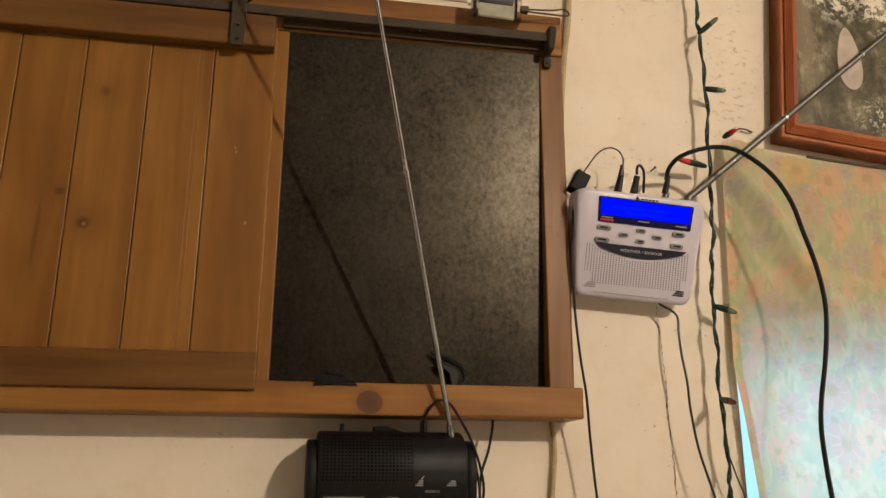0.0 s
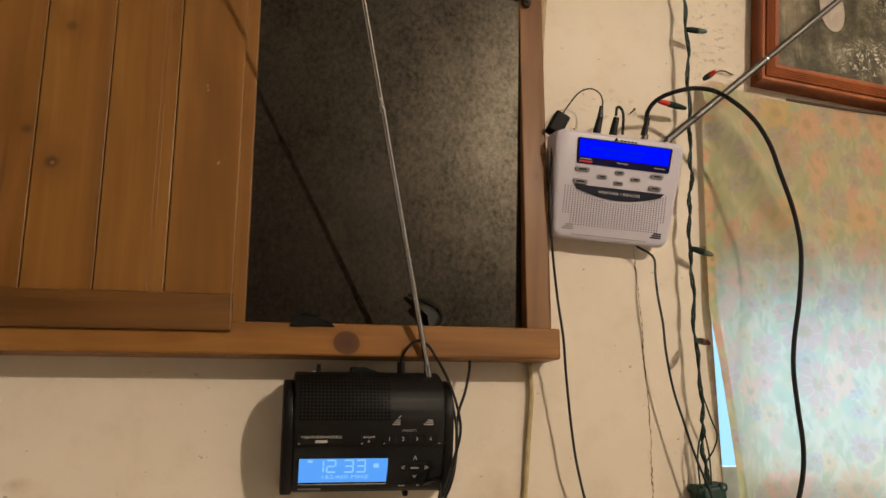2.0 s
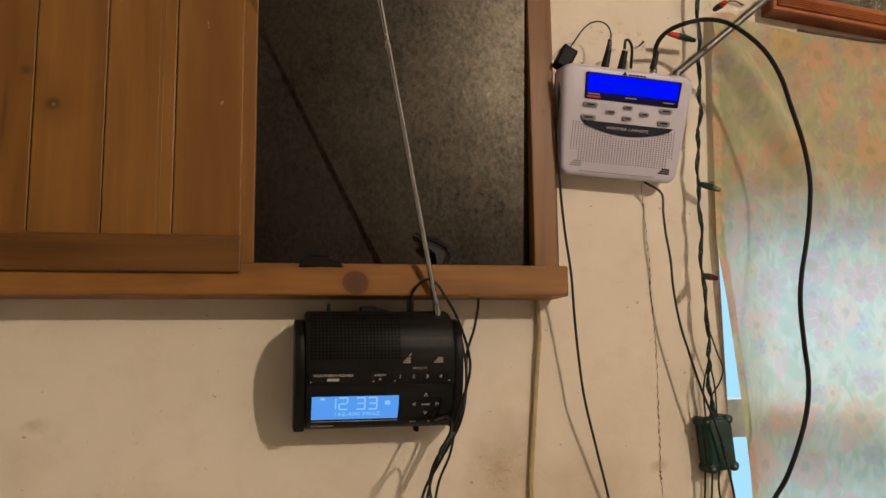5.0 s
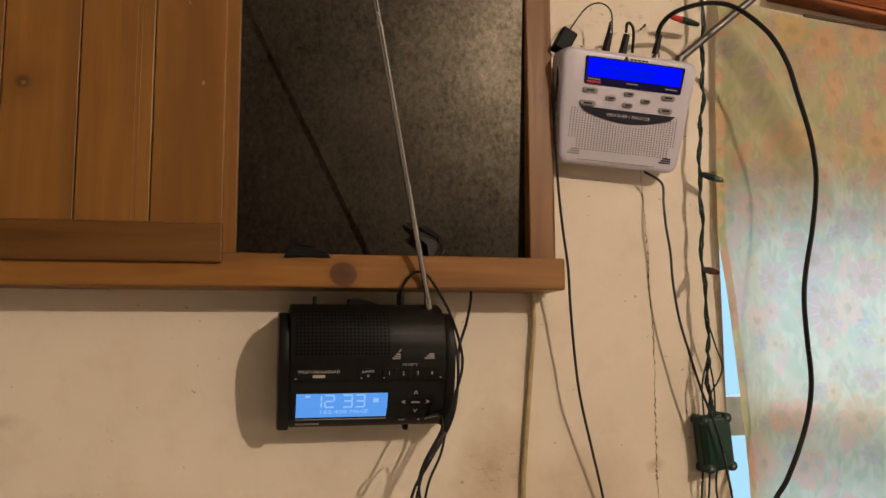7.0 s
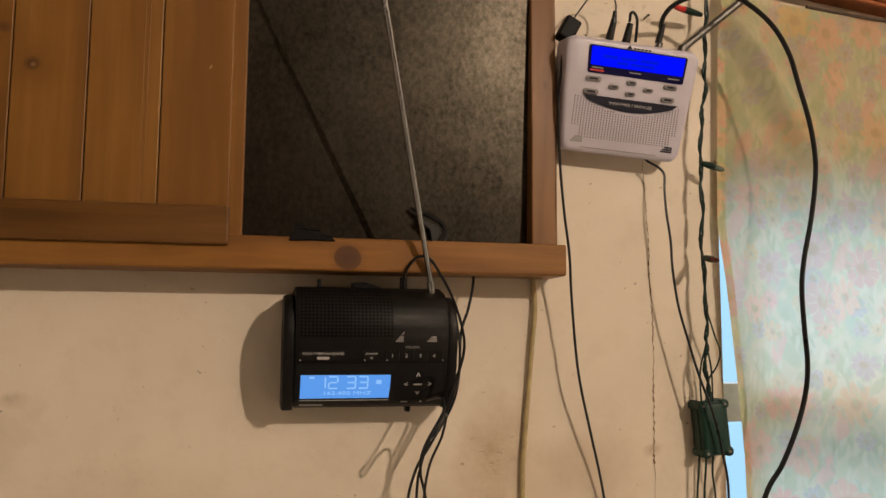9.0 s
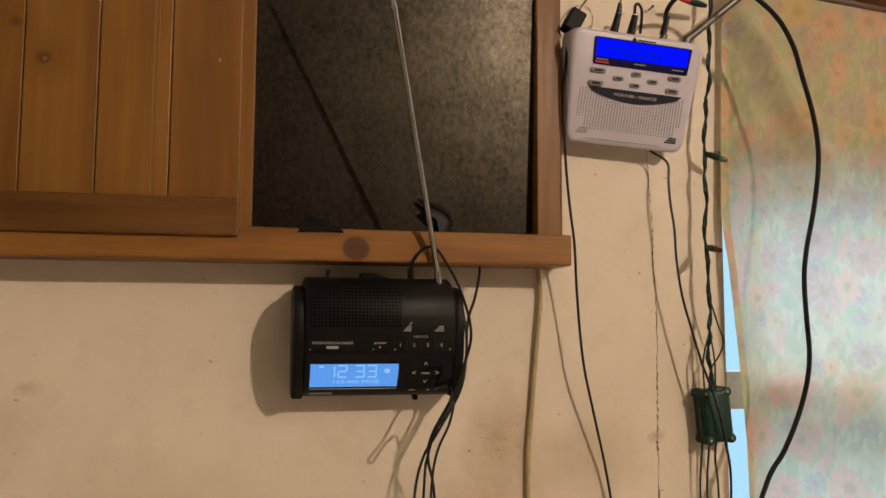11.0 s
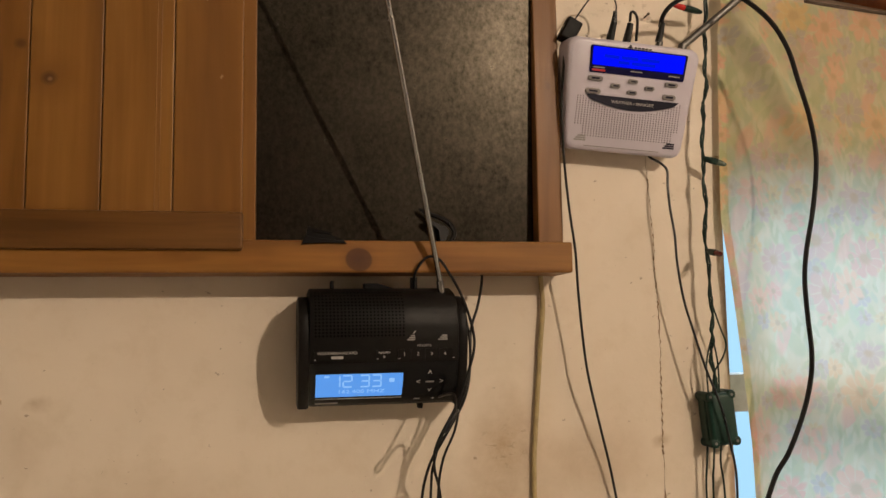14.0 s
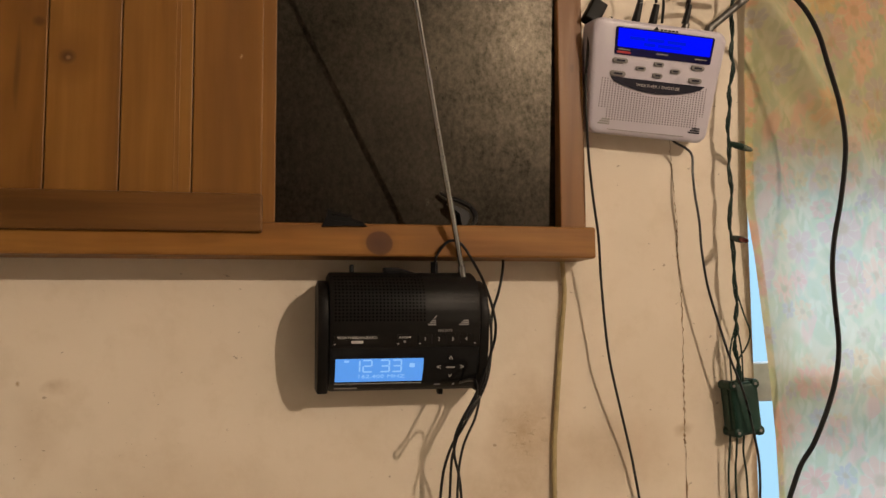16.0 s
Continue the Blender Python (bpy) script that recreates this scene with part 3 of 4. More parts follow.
# ---- card above the cabinet ----
card = thing("white_card", "white card in a clear sleeve, partly behind the cabinet", "card")
part("sheet", box(-0.188, 0.082, -0.004, -0.0005, 1.9545, 2.20), PAPER, card, bevel=0.0008)
part("border", box(-0.180, 0.075, -0.0046, -0.0041, 1.9655, 1.9665), CARD_LINE, card)
part("border", box(-0.1815, -0.180, -0.0046, -0.0041, 1.9655, 2.19), CARD_LINE, card)
lettering("printed_word", "Club", 0.0125, pose(0.053, -0.0048, 1.9835), FAINT, card, "grey printed word")

# ---- clear little box on the rail ----
gadget = thing("clear_plastic_box", "small clear plastic box with a wrist cord, on the rail", "box")
gm = pose(0.0755, -0.056, 1.9195, 0, 2, 0)
shell = prism(rounded(0.058, 0.058, 0.042, 0.006), 0.020, -0.004, 0.003, gm)
part("shell", shell, CLEAR, gadget, "scratched clear plastic", smooth=True)
part("plate", box(-0.0205, 0.0205, 0.000, 0.004, -0.0155, 0.0005, m=gm), GREEN_METAL, gadget, bevel=0.001)
part("roller", sweep([gm @ Vector((x, 0.004, 0.0095)) for x in (-0.0195, -0.006, 0.006, 0.0195)], 0.0072, 16), ROLLER, gadget, "grey roller", smooth=True)
for ex in (-0.0235, 0.0235):
    part("end_post", box(ex - 0.0014, ex + 0.0014, 0.003, 0.009, -0.014, 0.016, m=gm), DARK_GLASS, gadget, bevel=0.0008)
part("wrist_cord", sweep(smooth_line([(0.104, -0.052, 1.920), (0.118, -0.050, 1.9215), (0.142, -0.048, 1.9245), (0.158, -0.046, 1.9285), (0.164, -0.046, 1.923),
                                      (0.158, -0.045, 1.921), (0.140, -0.046, 1.9205), (0.118, -0.048, 1.9195), (0.104, -0.050, 1.9190)]), 0.0011, 6), TAN_WEB, gadget)
part("cord_clasp", box(0.104, 0.114, -0.054, -0.046, 1.9165, 1.9235), TAN_WEB, gadget, bevel=0.001)

# ---- black clock radio ----
RX, RZ0, RZ1 = -0.0325, 1.338, 1.4505
radio = thing("black_clock_radio", "black weather clock radio with lit pale blue display", "radio")
BOW = ((0.0, 0.036), (0.06, 0.046), (0.20, 0.059), (0.40, 0.0675), (0.58, 0.0710), (0.68, 0.0712), (0.76, 0.0702), (0.84, 0.0672), (0.91, 0.0605), (0.96, 0.0510), (1.0, 0.034))


def deep(z):
    """Depth of the radio's front at a height."""
    v = (z - RZ0) / (RZ1 - RZ0)
    for (a, da), (b, db) in zip(BOW, BOW[1:]):
        if v <= b:
            t = max(0.0, (v - a) / (b - a))
            return da + (db - da) * t
    return BOW[-1][1]


def curved_body(x0, x1, z0, z1, less, rim):
    """The radio's bowed section run from x0 to x1, with softened ends."""
    bm = bmesh.new()
    rows = [z0 + (z1 - z0) * i / 40 for i in range(41)]
    rings = []
    for x, inset in ((x0, rim), (x0 + rim * 0.3, rim * 0.3), (x0 + rim, 0), (x1 - rim, 0), (x1 - rim * 0.3, rim * 0.3), (x1, rim)):
        ring = [bm.verts.new((x, -(max(0.006, deep(z + (0.0 if less == 0 else 0.006)) - less - inset)), z0 + inset + (z - z0) * (1 - 2 * inset / (z1 - z0)))) for z in rows]
        ring += [bm.verts.new((x, -0.002, z1 - 0.004)), bm.verts.new((x, -0.002, z0 + 0.002))]
        rings.append(ring)
    n = len(rings[0])
    for a, b in zip(rings, rings[1:]):
        for k in range(n):
            bm.faces.new((a[k], a[(k + 1) % n], b[(k + 1) % n], b[k]))
    bm.faces.new(rings[0][::-1])
    bm.faces.new(rings[-1])
    return bm


RL, RR = -0.1015, 0.0375
part("body", curved_body(RL, RR, RZ0 + 0.002, RZ1, 0.0, 0.0022), BLACK, radio, smooth=True)
for a, b in ((-0.1115, RL + 0.0003), (RR - 0.0003, 0.0465)):
    part("end_cap", curved_body(a, b, RZ0, RZ1 - 0.008, 0.003, 0.0016), BLACK, radio, smooth=True)


def on_radio(x, z, lift=0.0003):
    """A frame on the radio's front, its y axis into the case."""
    s = (deep(z + 0.002) - deep(z - 0.002)) / 0.004
    return pose(x, -deep(z) - lift, z, math.degrees(math.atan(s)))


def strip(x0, x1, z0, z1, lift, n=8):
    """A thin skin on the bowed front."""
    bm = bmesh.new()
    rows = [z0 + (z1 - z0) * i / n for i in range(n + 1)]
    vs = [[bm.verts.new((x, -deep(z) - l, z)) for z in rows] for x, l in ((x0, 0.0), (x0, lift), (x1, lift), (x1, 0.0))]
    for a, b in zip(vs, vs[1:] + vs[:1]):
        for i in range(n):
            bm.faces.new((a[i], a[i + 1], b[i + 1], b[i]))
    for i in (0, n):
        bm.faces.new([v[i] for v in vs])
    return bm


part("display_panel", strip(RL + 0.001, RR - 0.001, RZ0 + 0.004, 1.3805, 0.0006), GLOSS, radio, "glossy black lower panel", smooth=True)
screen = part("display", strip(-0.0955, -0.0150, 1.3490, 1.3705, 0.0009), PALE_LCD, radio, "lit pale blue display", smooth=True)
SEGS = {"1": "bc", "2": "abged", "3": "abgcd"}
for digit, x in (("1", -0.0775), ("2", -0.0665), ("3", -0.0505), ("3", -0.0395)):
    segs = bmesh.new()
    w, h, t = 0.0078, 0.0112, 0.0014
    for a in SEGS[digit]:
        u, v, sw, sh = {"a": (0, h / 2, w, t), "g": (0, 0, w * 0.8, t), "d": (0, -h / 2, w, t), "b": (w / 2, h / 4, t, h * 0.44), "c": (w / 2, -h / 4, t, h * 0.44),
                        "e": (-w / 2, -h / 4, t, h * 0.44), "f": (-w / 2, h / 4, t, h * 0.44)}[a]
        box(u - sw / 2, u + sw / 2, -0.0001, 0.0001, v - sh / 2, v + sh / 2, segs, on_radio(x, 1.3637, 0.0011))
    part("clock_digit", segs, PALE_SEG, screen, "pale seven-segment digit")
lettering("frequency", "162.400 MHZ", 0.0060, on_radio(-0.0535, 1.3538, 0.0011), PALE_SEG, screen, "pale frequency digits", squash=1.3)
part("symbol", prism(rounded(0.005, 0.005, 0.004, 0.001), 0.0, -0.0002, 0, on_radio(-0.0255, 1.3640, 0.0010)), PALE_SEG, screen)
part("symbol", prism(rounded(0.0045, 0.0045, 0.0020, 0.0005), 0.0, -0.0002, 0, on_radio(-0.0855, 1.3682, 0.0010)), PALE_SEG, screen)
part("display_line", strip(-0.0955, -0.0150, 1.3468, 1.3475, 0.0009), PALE, radio)
part("maker_bar", strip(-0.0955, -0.0745, 1.3420, 1.3436, 0.0009), FAINT, radio, "grey printed mark")

holes = bmesh.new()
for i in range(25):
    for j in range(14):
        x, z = -0.0960 + i * 0.00336, 1.4455 - j * 0.0031
        bmesh.ops.create_circle(holes, cap_ends=True, segments=8, radius=0.00102, matrix=on_radio(x, z, 0.00045) @ pose(0, 0, 0, 90))
part("speaker_grille", holes, HOLE, radio, "fine round speaker holes", kind="stuff")
for x0, x1 in ((-0.0975, -0.0555), (-0.0405, -0.0265), (-0.0205, -0.0087), (-0.0083, 0.0045), (0.0049, 0.0177), (0.0181, 0.0309)):
    part("button", strip(x0, x1, 1.3832, 1.3922, 0.0014), BLACK, radio)
for x in (-0.0975, -0.0405, -0.0205, 0.0309):
    part("button_edge_mark", prism(rounded(0.0016, 0.0016, 0.0008, 0.0003), 0, -0.0003, 0, on_radio(x + 0.001, 1.3838, 0.0014)), PALE, radio)
lettering("print", "WEATHER/HAZARD", 0.0034, on_radio(-0.0765, 1.3895, 0.0016), PALE, radio, "white printed words", squash=1.2)
part("bar_lamp", prism(rounded(0.011, 0.011, 0.0024, 0.001), 0, -0.0006, 0, on_radio(-0.0765, 1.3857, 0.0014)), PALE, radio, "pale oval mark")
lettering("print", "AM/FM", 0.0031, on_radio(-0.0335, 1.3893, 0.0016), PALE, radio, squash=1.2)
part("button_dot", prism(rounded(0.0022, 0.0022, 0.0022, 0.001), 0, -0.0003, 0, on_radio(-0.0335, 1.3857, 0.0014)), FAINT, radio)
lettering("print", "PRESETS", 0.0031, on_radio(0.004, 1.3952, 0.0004), FAINT, radio, squash=1.2)
for i in range(4):
    lettering("print", str(i + 1), 0.0047, on_radio(-0.0147 + i * 0.0128, 1.3876, 0.0016), PALE, radio)
for text, x, z in (("<", -0.0005, 1.3615), (">", 0.0215, 1.3615)):
    lettering("arrow", text, 0.0075, on_radio(x, z, 0.0009), PALE, radio)
for turn, z in ((90, 1.3705), (-90, 1.3535)):
    lettering("arrow", ">", 0.0075, on_radio(0.0108, z, 0.0009) @ pose(0, 0, 0, 0, -turn, 0), PALE, radio)
part("select_mark", prism(rounded(0.008, 0.008, 0.0016, 0.0004), 0, -0.0002, 0, on_radio(0.0105, 1.3615, 0.0007)), FAINT, radio)
part("menu_mark", prism(rounded(0.006, 0.006, 0.0014, 0.0004), 0, -0.0002, 0, on_radio(0.0, 1.3452, 0.0007)), FAINT, radio)
part("menu_dot", prism(rounded(0.0022, 0.0022, 0.0022, 0.001), 0, -0.0002, 0, on_radio(0.0155, 1.3452, 0.0007)), FAINT, radio)
# two small printed emblems as plain shapes
for ex, w in ((-0.0085, 0.0080), (0.0215, 0.0100)):
    for i in range(3):
        part("emblem", prism(rounded(w * (0.5 + 0.2 * i), w * (0.5 + 0.2 * i), 0.0013, 0.0003), 0, -0.0002, 0, on_radio(ex + 0.0008 * (2 - i), 1.4045 - 0.0018 * i, 0.0004)), FAINT, radio)
part("emblem_spark", prism(rounded(0.001, 0.001, 0.004, 0.0004), 0, -0.0002, 0, on_radio(-0.0055, 1.4075, 0.0004) @ pose(0, 0, 0, 0, 40, 0)), FAINT, radio)
part("top_knob", prism(rounded(0.0036, 0.0036, 0.011, 0.001), -0.026, -0.034, 0.001, pose(-0.0785, 0, 1.4525)), BLACK, radio)
part("top_button", prism([(-0.0475, 1.448), (-0.0475, 1.4555), (-0.035, 1.4555), (-0.022, 1.4515), (-0.012, 1.448)], -0.018, -0.034, 0.0008), MATTE, radio)
part("bottom_knob", prism(rounded(0.005, 0.004, 0.005, 0.001), -0.020, -0.030, 0.001, pose(0.007, 0, 1.3365)), BLACK, radio)

# rod antenna leaning out from the wall
A0, A1 = Vector((0.0256, -0.048, 1.449)), Vector((-0.1300, -0.2830, 2.053))
antenna = part("rod_antenna", sweep([A0 + (A1 - A0) * t for t in (0, 0.17, 0.1701, 0.38, 0.3801, 0.52, 0.5201, 0.75, 0.7501, 1.0)],
                                    lambda s: 0.0027 - 0.00026 * int(s * 9.01 / 2), 12), CHROME, radio, "chrome telescopic rod", smooth=True)
for t, r in ((0.17, 0.0031), (0.275, 0.0028), (0.38, 0.0027), (0.52, 0.0023), (0.75, 0.0019)):
    p = A0 + (A1 - A0) * t
    part("collar", sweep([p, p + (A1 - A0).normalized() * 0.0025], r, 12), CHROME, antenna, smooth=True)
part("antenna_base", sweep([A0 - Vector((0, 0, 0.006)), A0 + (A1 - A0) * 0.012], 0.0036, 12), CHROME, radio, smooth=True)

# ---- white alert radio ----
WM = pose(0.2320, -0.0149, 1.6555, 15, 3.4, 0)
alert = thing("white_alert_radio", "white weather alert radio with bright blue display", "radio")
part("case", prism(rounded(0.147, 0.133, 0.1155, 0.011), 0.0, -0.030, 0.005, WM), WHITE, alert, smooth=True)
part("back_plate", prism(rounded(0.110, 0.104, 0.070, 0.008), 0.006, 0.0002, 0.0, WM @ pose(0, 0, 0.018)), WHITE, alert)


def on_alert(u, w, lift=0.0002):
    return WM @ pose(u, -0.030 - lift, w)


lens = part("display_lens", prism(rounded(0.1085, 0.1055, 0.0275, 0.002), 0.0004, -0.0006, 0, on_alert(0.0045, 0.0368)), NAVY, alert, "dark navy display window")
lit = part("display", prism(rounded(0.1030, 0.1015, 0.0185, 0.001), 0.0, -0.0004, 0, on_alert(0.0045, 0.0400, 0.0009)), BLUE_LCD, alert, "bright blue lit display")
for u, w, bw in ((-0.026, 0.0405, 0.016), (-0.006, 0.0405, 0.018), (0.017, 0.0405, 0.020), (-0.012, 0.0355, 0.012), (0.010, 0.0355, 0.026)):
    part("display_mark", prism(rounded(bw, bw, 0.0028, 0.0004), 0, -0.0002, 0, on_alert(u, w, 0.0014)), BLUE_INK, lit, "faint dark blue segments")
part("red_lamp_mark", prism(rounded(0.015, 0.015, 0.0022, 0.0008), 0, -0.0003, 0, on_alert(-0.0385, 0.0256, 0.0008)), plain("red_print", (0.42, 0.02, 0.03), 0.4, bump=0), alert)
for u, w in ((-0.0385, 0.0284), (0.003, 0.0278), (0.046, 0.0272)):
    part("lens_mark", prism(rounded(0.013, 0.013, 0.0012, 0.0004), 0, -0.0002, 0, on_alert(u, w, 0.0008)), FAINT, alert)
part("maker_mark", prism([(-0.0125, -0.0018), (-0.0065, -0.0018), (-0.0095, 0.0022)], 0, -0.0002, 0, on_alert(0.003, 0.0528)), INK, alert, "dark printed mark")
for u, bw in ((-0.0035, 0.0030), (0.0005, 0.0034), (0.0047, 0.0032), (0.0088, 0.0032), (0.0128, 0.0030)):
    part("maker_bar", prism(rounded(bw, bw, 0.0016, 0.0004), 0, -0.0002, 0, on_alert(0.003 + u, 0.0520)), INK, alert, "dark printed mark")
for u, w, bw, bh in ((-0.0410, 0.0172, 0.0165, 0.0052), (-0.0420, 0.0040, 0.0170, 0.0056), (-0.0180, 0.0115, 0.0110, 0.0046), (0.0010, 0.0178, 0.0110, 0.0046),
                     (0.0010, 0.0064, 0.0110, 0.0046), (0.0200, 0.0125, 0.0110, 0.0046), (0.0440, 0.0185, 0.0150, 0.0052), (0.0430, 0.0055, 0.0150, 0.0056)):
    button = part("button", prism(rounded(bw, bw, bh, bh * 0.48), 0.0, -0.0016, 0.0006, on_alert(u, w)), GREY, alert, "grey oval button", smooth=True)
    part("button_mark", prism(rounded(bw * 0.55, bw * 0.55, bh * 0.35, 0.0005), 0.0, -0.0002, 0, on_alert(u, w, 0.0018)), INK, button)
arc = [(0.052 - 0.104 * i / 20, 0.0005) for i in range(21)] + [(-0.052 + 0.104 * i / 20, 0.0005 - 0.0128 * math.sin(math.pi * (0.04 + 0.92 * i / 20)) ** 0.8) for i in range(1, 20)]
part("snooze_bar", prism(arc, 0.0, -0.0012, 0.0, on_alert(0.003, 0.0)), INK, alert, "dark crescent snooze bar")
lettering("print", "WEATHER / SNOOZE", 0.0042, on_alert(0.003, -0.0052, 0.0015), PALE, alert, "white printed words", squash=1.2)
dots = bmesh.new()
for i in range(38):
    for j in range(18):
        u, w = -0.0575 + i * 0.0031, -0.0020 - j * 0.00235
        half = 0.0585 - (0.0 if j < 13 else 0.0075)
        if abs(u) < half and not (abs(u - 0.003) < 0.055 and w > -0.0015 - 0.0135 * math.sin(math.pi * min(1, max(0, (u + 0.049) / 0.104))) ** 0.8 if -0.049 < u < 0.055 else False):
            bmesh.ops.create_circle(dots, cap_ends=True, segments=8, radius=0.00072, matrix=on_alert(u, w, 0.0002) @ pose(0, 0, 0, 90))
part("speaker_grille", dots, HOLE_GREY, alert, "fine round speaker holes", kind="stuff")
for u, w, n in ((-0.0505, -0.0470, 3), (0.0500, -0.0475, 3)):
    for i in range(n):
        part("emblem", prism(rounded(0.013 - 0.002 * i, 0.013 - 0.002 * i, 0.0016, 0.0004), 0, -0.0002, 0, on_alert(u + 0.001 * i, w + 0.0022 * i)), FAINT if u < 0 else INK, alert)
part("small_print", prism(rounded(0.085, 0.085, 0.0009, 0.0003), 0, -0.0002, 0, on_alert(-0.003, -0.0525)), FAINT, alert, "line of tiny print")
# plugs and sockets on top
top = 0.057
for name, u, r, h, mat in (("plug", -0.0255, 0.0046, 0.020, CORD), ("plug", -0.0070, 0.0046, 0.022, CORD), ("socket", 0.0290, 0.0044, 0.008, DULL), ("plug", 0.0290, 0.0038, 0.020, CORD)):
    z0 = top - 0.001 if name != "plug" or u < 0.02 else top + 0.0055
    part(name, sweep([WM @ Vector((u + 0.0006 * k, -0.018, z0 + h * k / 4)) for k in range(5)], lambda s, r=r: r * (1 - 0.28 * s), 12), mat, alert, smooth=True)
for k in range(5):
    p = WM @ Vector((-0.0230, -0.018, top + 0.019 + 0.0026 * k))
    part("strain_relief_ring", sweep([p, p + Vector((0.0002, 0, 0.0014))], 0.0034 - 0.0003 * k, 10), CORD, alert)
part("clip_mark", prism(rounded(0.004, 0.004, 0.006, 0.001), -0.01, -0.016, 0, WM @ pose(-0.051, 0, 0.058)), CLEAR, alert)
W0, W1 = Vector((0.2985, -0.034, 1.7105)), Vector((0.640, -0.075, 1.995))
rod = part("rod_antenna", sweep([W0 + (W1 - W0) * t for t in (0, 0.36, 0.3601, 0.66, 0.6601, 1)], lambda s: 0.0040 - 0.0006 * int(s * 5.01 / 2), 14), DULL, alert, "chrome telescopic rod", smooth=True)
for t in (0.36, 0.66):
    p = W0 + (W1 - W0) * t
    part("collar", sweep([p, p + (W1 - W0).normalized() * 0.003], 0.0045 - 0.001 * t, 12), CHROME, rod, smooth=True)
part("antenna_hinge", sweep([W0 - Vector((0.001, 0, 0.007)), W0 + Vector((0.002, 0, 0.003))], 0.0048, 12), DULL, alert, smooth=True)

# ---- cables ----
cable("aerial_cable", [(0.2700, -0.043, 1.728), (0.2720, -0.048, 1.740), (0.280, -0.056, 1.750), (0.296, -0.066, 1.756), (0.319, -0.073, 1.759), (0.342, -0.080, 1.7515), (0.3709, -0.086, 1.7265), (0.3892, -0.088, 1.6961),
                       (0.3994, -0.088, 1.6626), (0.4105, -0.088, 1.6230), (0.4151, -0.088, 1.5875), (0.4131, -0.088, 1.5581), (0.4065, -0.088, 1.5216), (0.3973, -0.088, 1.4841), (0.3933, -0.088, 1.4537), (0.3943, -0.088, 1.4161),
                       (0.3963, -0.088, 1.3806), (0.3933, -0.087, 1.3512), (0.3831, -0.086, 1.3188), (0.3669, -0.084, 1.2833), (0.3496, -0.080, 1.2529), (0.325, -0.08, 1.18), (0.31, -0.05, 1.0)],
      0.0026, CORD, "thick black aerial cable arching over the curtain")
cable("ferrite_cable", [(0.1745, -0.034, 1.7295), (0.182, -0.034, 1.741), (0.195, -0.036, 1.758), (0.208, -0.038, 1.764), (0.219, -0.038, 1.760), (0.2225, -0.039, 1.749), (0.2185, -0.040, 1.737)],
      0.0008, CORD, "thin black lead looping into the white radio")
cable("plug_lead", [(0.2360, -0.042, 1.733), (0.2380, -0.041, 1.7425), (0.2425, -0.040, 1.7435), (0.2465, -0.038, 1.736), (0.2480, -0.030, 1.716)], 0.0016, CORD, "short black lead bent over behind the radio")
ferrite = thing("ferrite_bead", "black ferrite bead on a cord beside the white radio", "ferrite bead")
part("shell", box(-0.0085, 0.0085, -0.008, 0.008, -0.0125, 0.0125, m=pose(0.1705, -0.034, 1.7205, 0, 28, 0)), MATTE, ferrite, bevel=0.002)
part("cord_stub", sweep([Vector((0.1665, -0.034, 1.706)), Vector((0.163, -0.035, 1.697))], 0.002, 8), CORD, ferrite)
cable("hanging_cable", [(0.1640, -0.036, 1.700), (0.1605, -0.040, 1.680), (0.1585, -0.036, 1.64), (0.1605, -0.034, 1.58), (0.162, -0.040, 1.53), (0.1670, -0.040, 1.488), (0.1715, -0.033, 1.446),
                     (0.1775, -0.027, 1.395), (0.183, -0.025, 1.358), (0.1965, -0.018, 1.308), (0.2115, -0.010, 1.253), (0.226, -0.005, 1.17), (0.235, -0.004, 1.05)], 0.0014, CORD, "thin black cord hanging down the cream wall")
cable("radio_power_cord", [(0.262, -0.012, 1.602), (0.2640, -0.018, 1.592), (0.2740, -0.023, 1.5845), (0.2795, -0.026, 1.576), (0.2785, -0.028, 1.558), (0.2795, -0.029, 1.535), (0.2830, -0.030, 1.506), (0.2845, -0.030, 1.476),
                           (0.2900, -0.030, 1.438), (0.2990, -0.031, 1.404), (0.3100, -0.032, 1.367), (0.3245, -0.034, 1.326), (0.3345, -0.033, 1.285), (0.3435, -0.026, 1.247), (0.345, -0.018, 1.18), (0.34, -0.012, 1.05)],
      0.0013, CORD, "thin black power cord below the white radio")
cable("yellow_cable", [(0.1815, -0.005, 2.10), (0.180, -0.005, 2.0), (0.1765, -0.005, 1.94), (0.1685, -0.005, 1.88), (0.1625, -0.005, 1.80), (0.1615, -0.004, 1.70)], 0.0042, BEIGE, "yellowed flat cable beside the pine frame")
cable("yellow_cable", [(0.1410, -0.004, 1.466), (0.1425, -0.005, 1.432), (0.1390, -0.005, 1.395), (0.1350, -0.004, 1.347), (0.1310, -0.004, 1.301), (0.1285, -0.004, 1.253), (0.127, -0.004, 1.05)], 0.0027, YELLOW, "yellowed cable running down the cream wall")
# cords of the black radio
cable("radio_lead", [(0.0010, -0.034, 1.449), (-0.0012, -0.046, 1.458), (0.0010, -0.0545, 1.4685), (0.0105, -0.0575, 1.4790), (0.0215, -0.0595, 1.4765), (0.032, -0.059, 1.462), (0.044, -0.058, 1.440),
                     (0.0530, -0.060, 1.410), (0.0535, -0.060, 1.388), (0.044, -0.058, 1.358), (0.036, -0.055, 1.336), (0.019, -0.050, 1.303), (0.0165, -0.046, 1.280), (0.024, -0.04, 1.242), (0.03, -0.03, 1.12)],
      0.0014, CORD, "black lead draped beside the black radio")
part("lead_plug", sweep([Vector((0.001, -0.033, 1.447)), Vector((0.0005, -0.035, 1.461))], 0.0036, 10), CORD, radio, smooth=True)
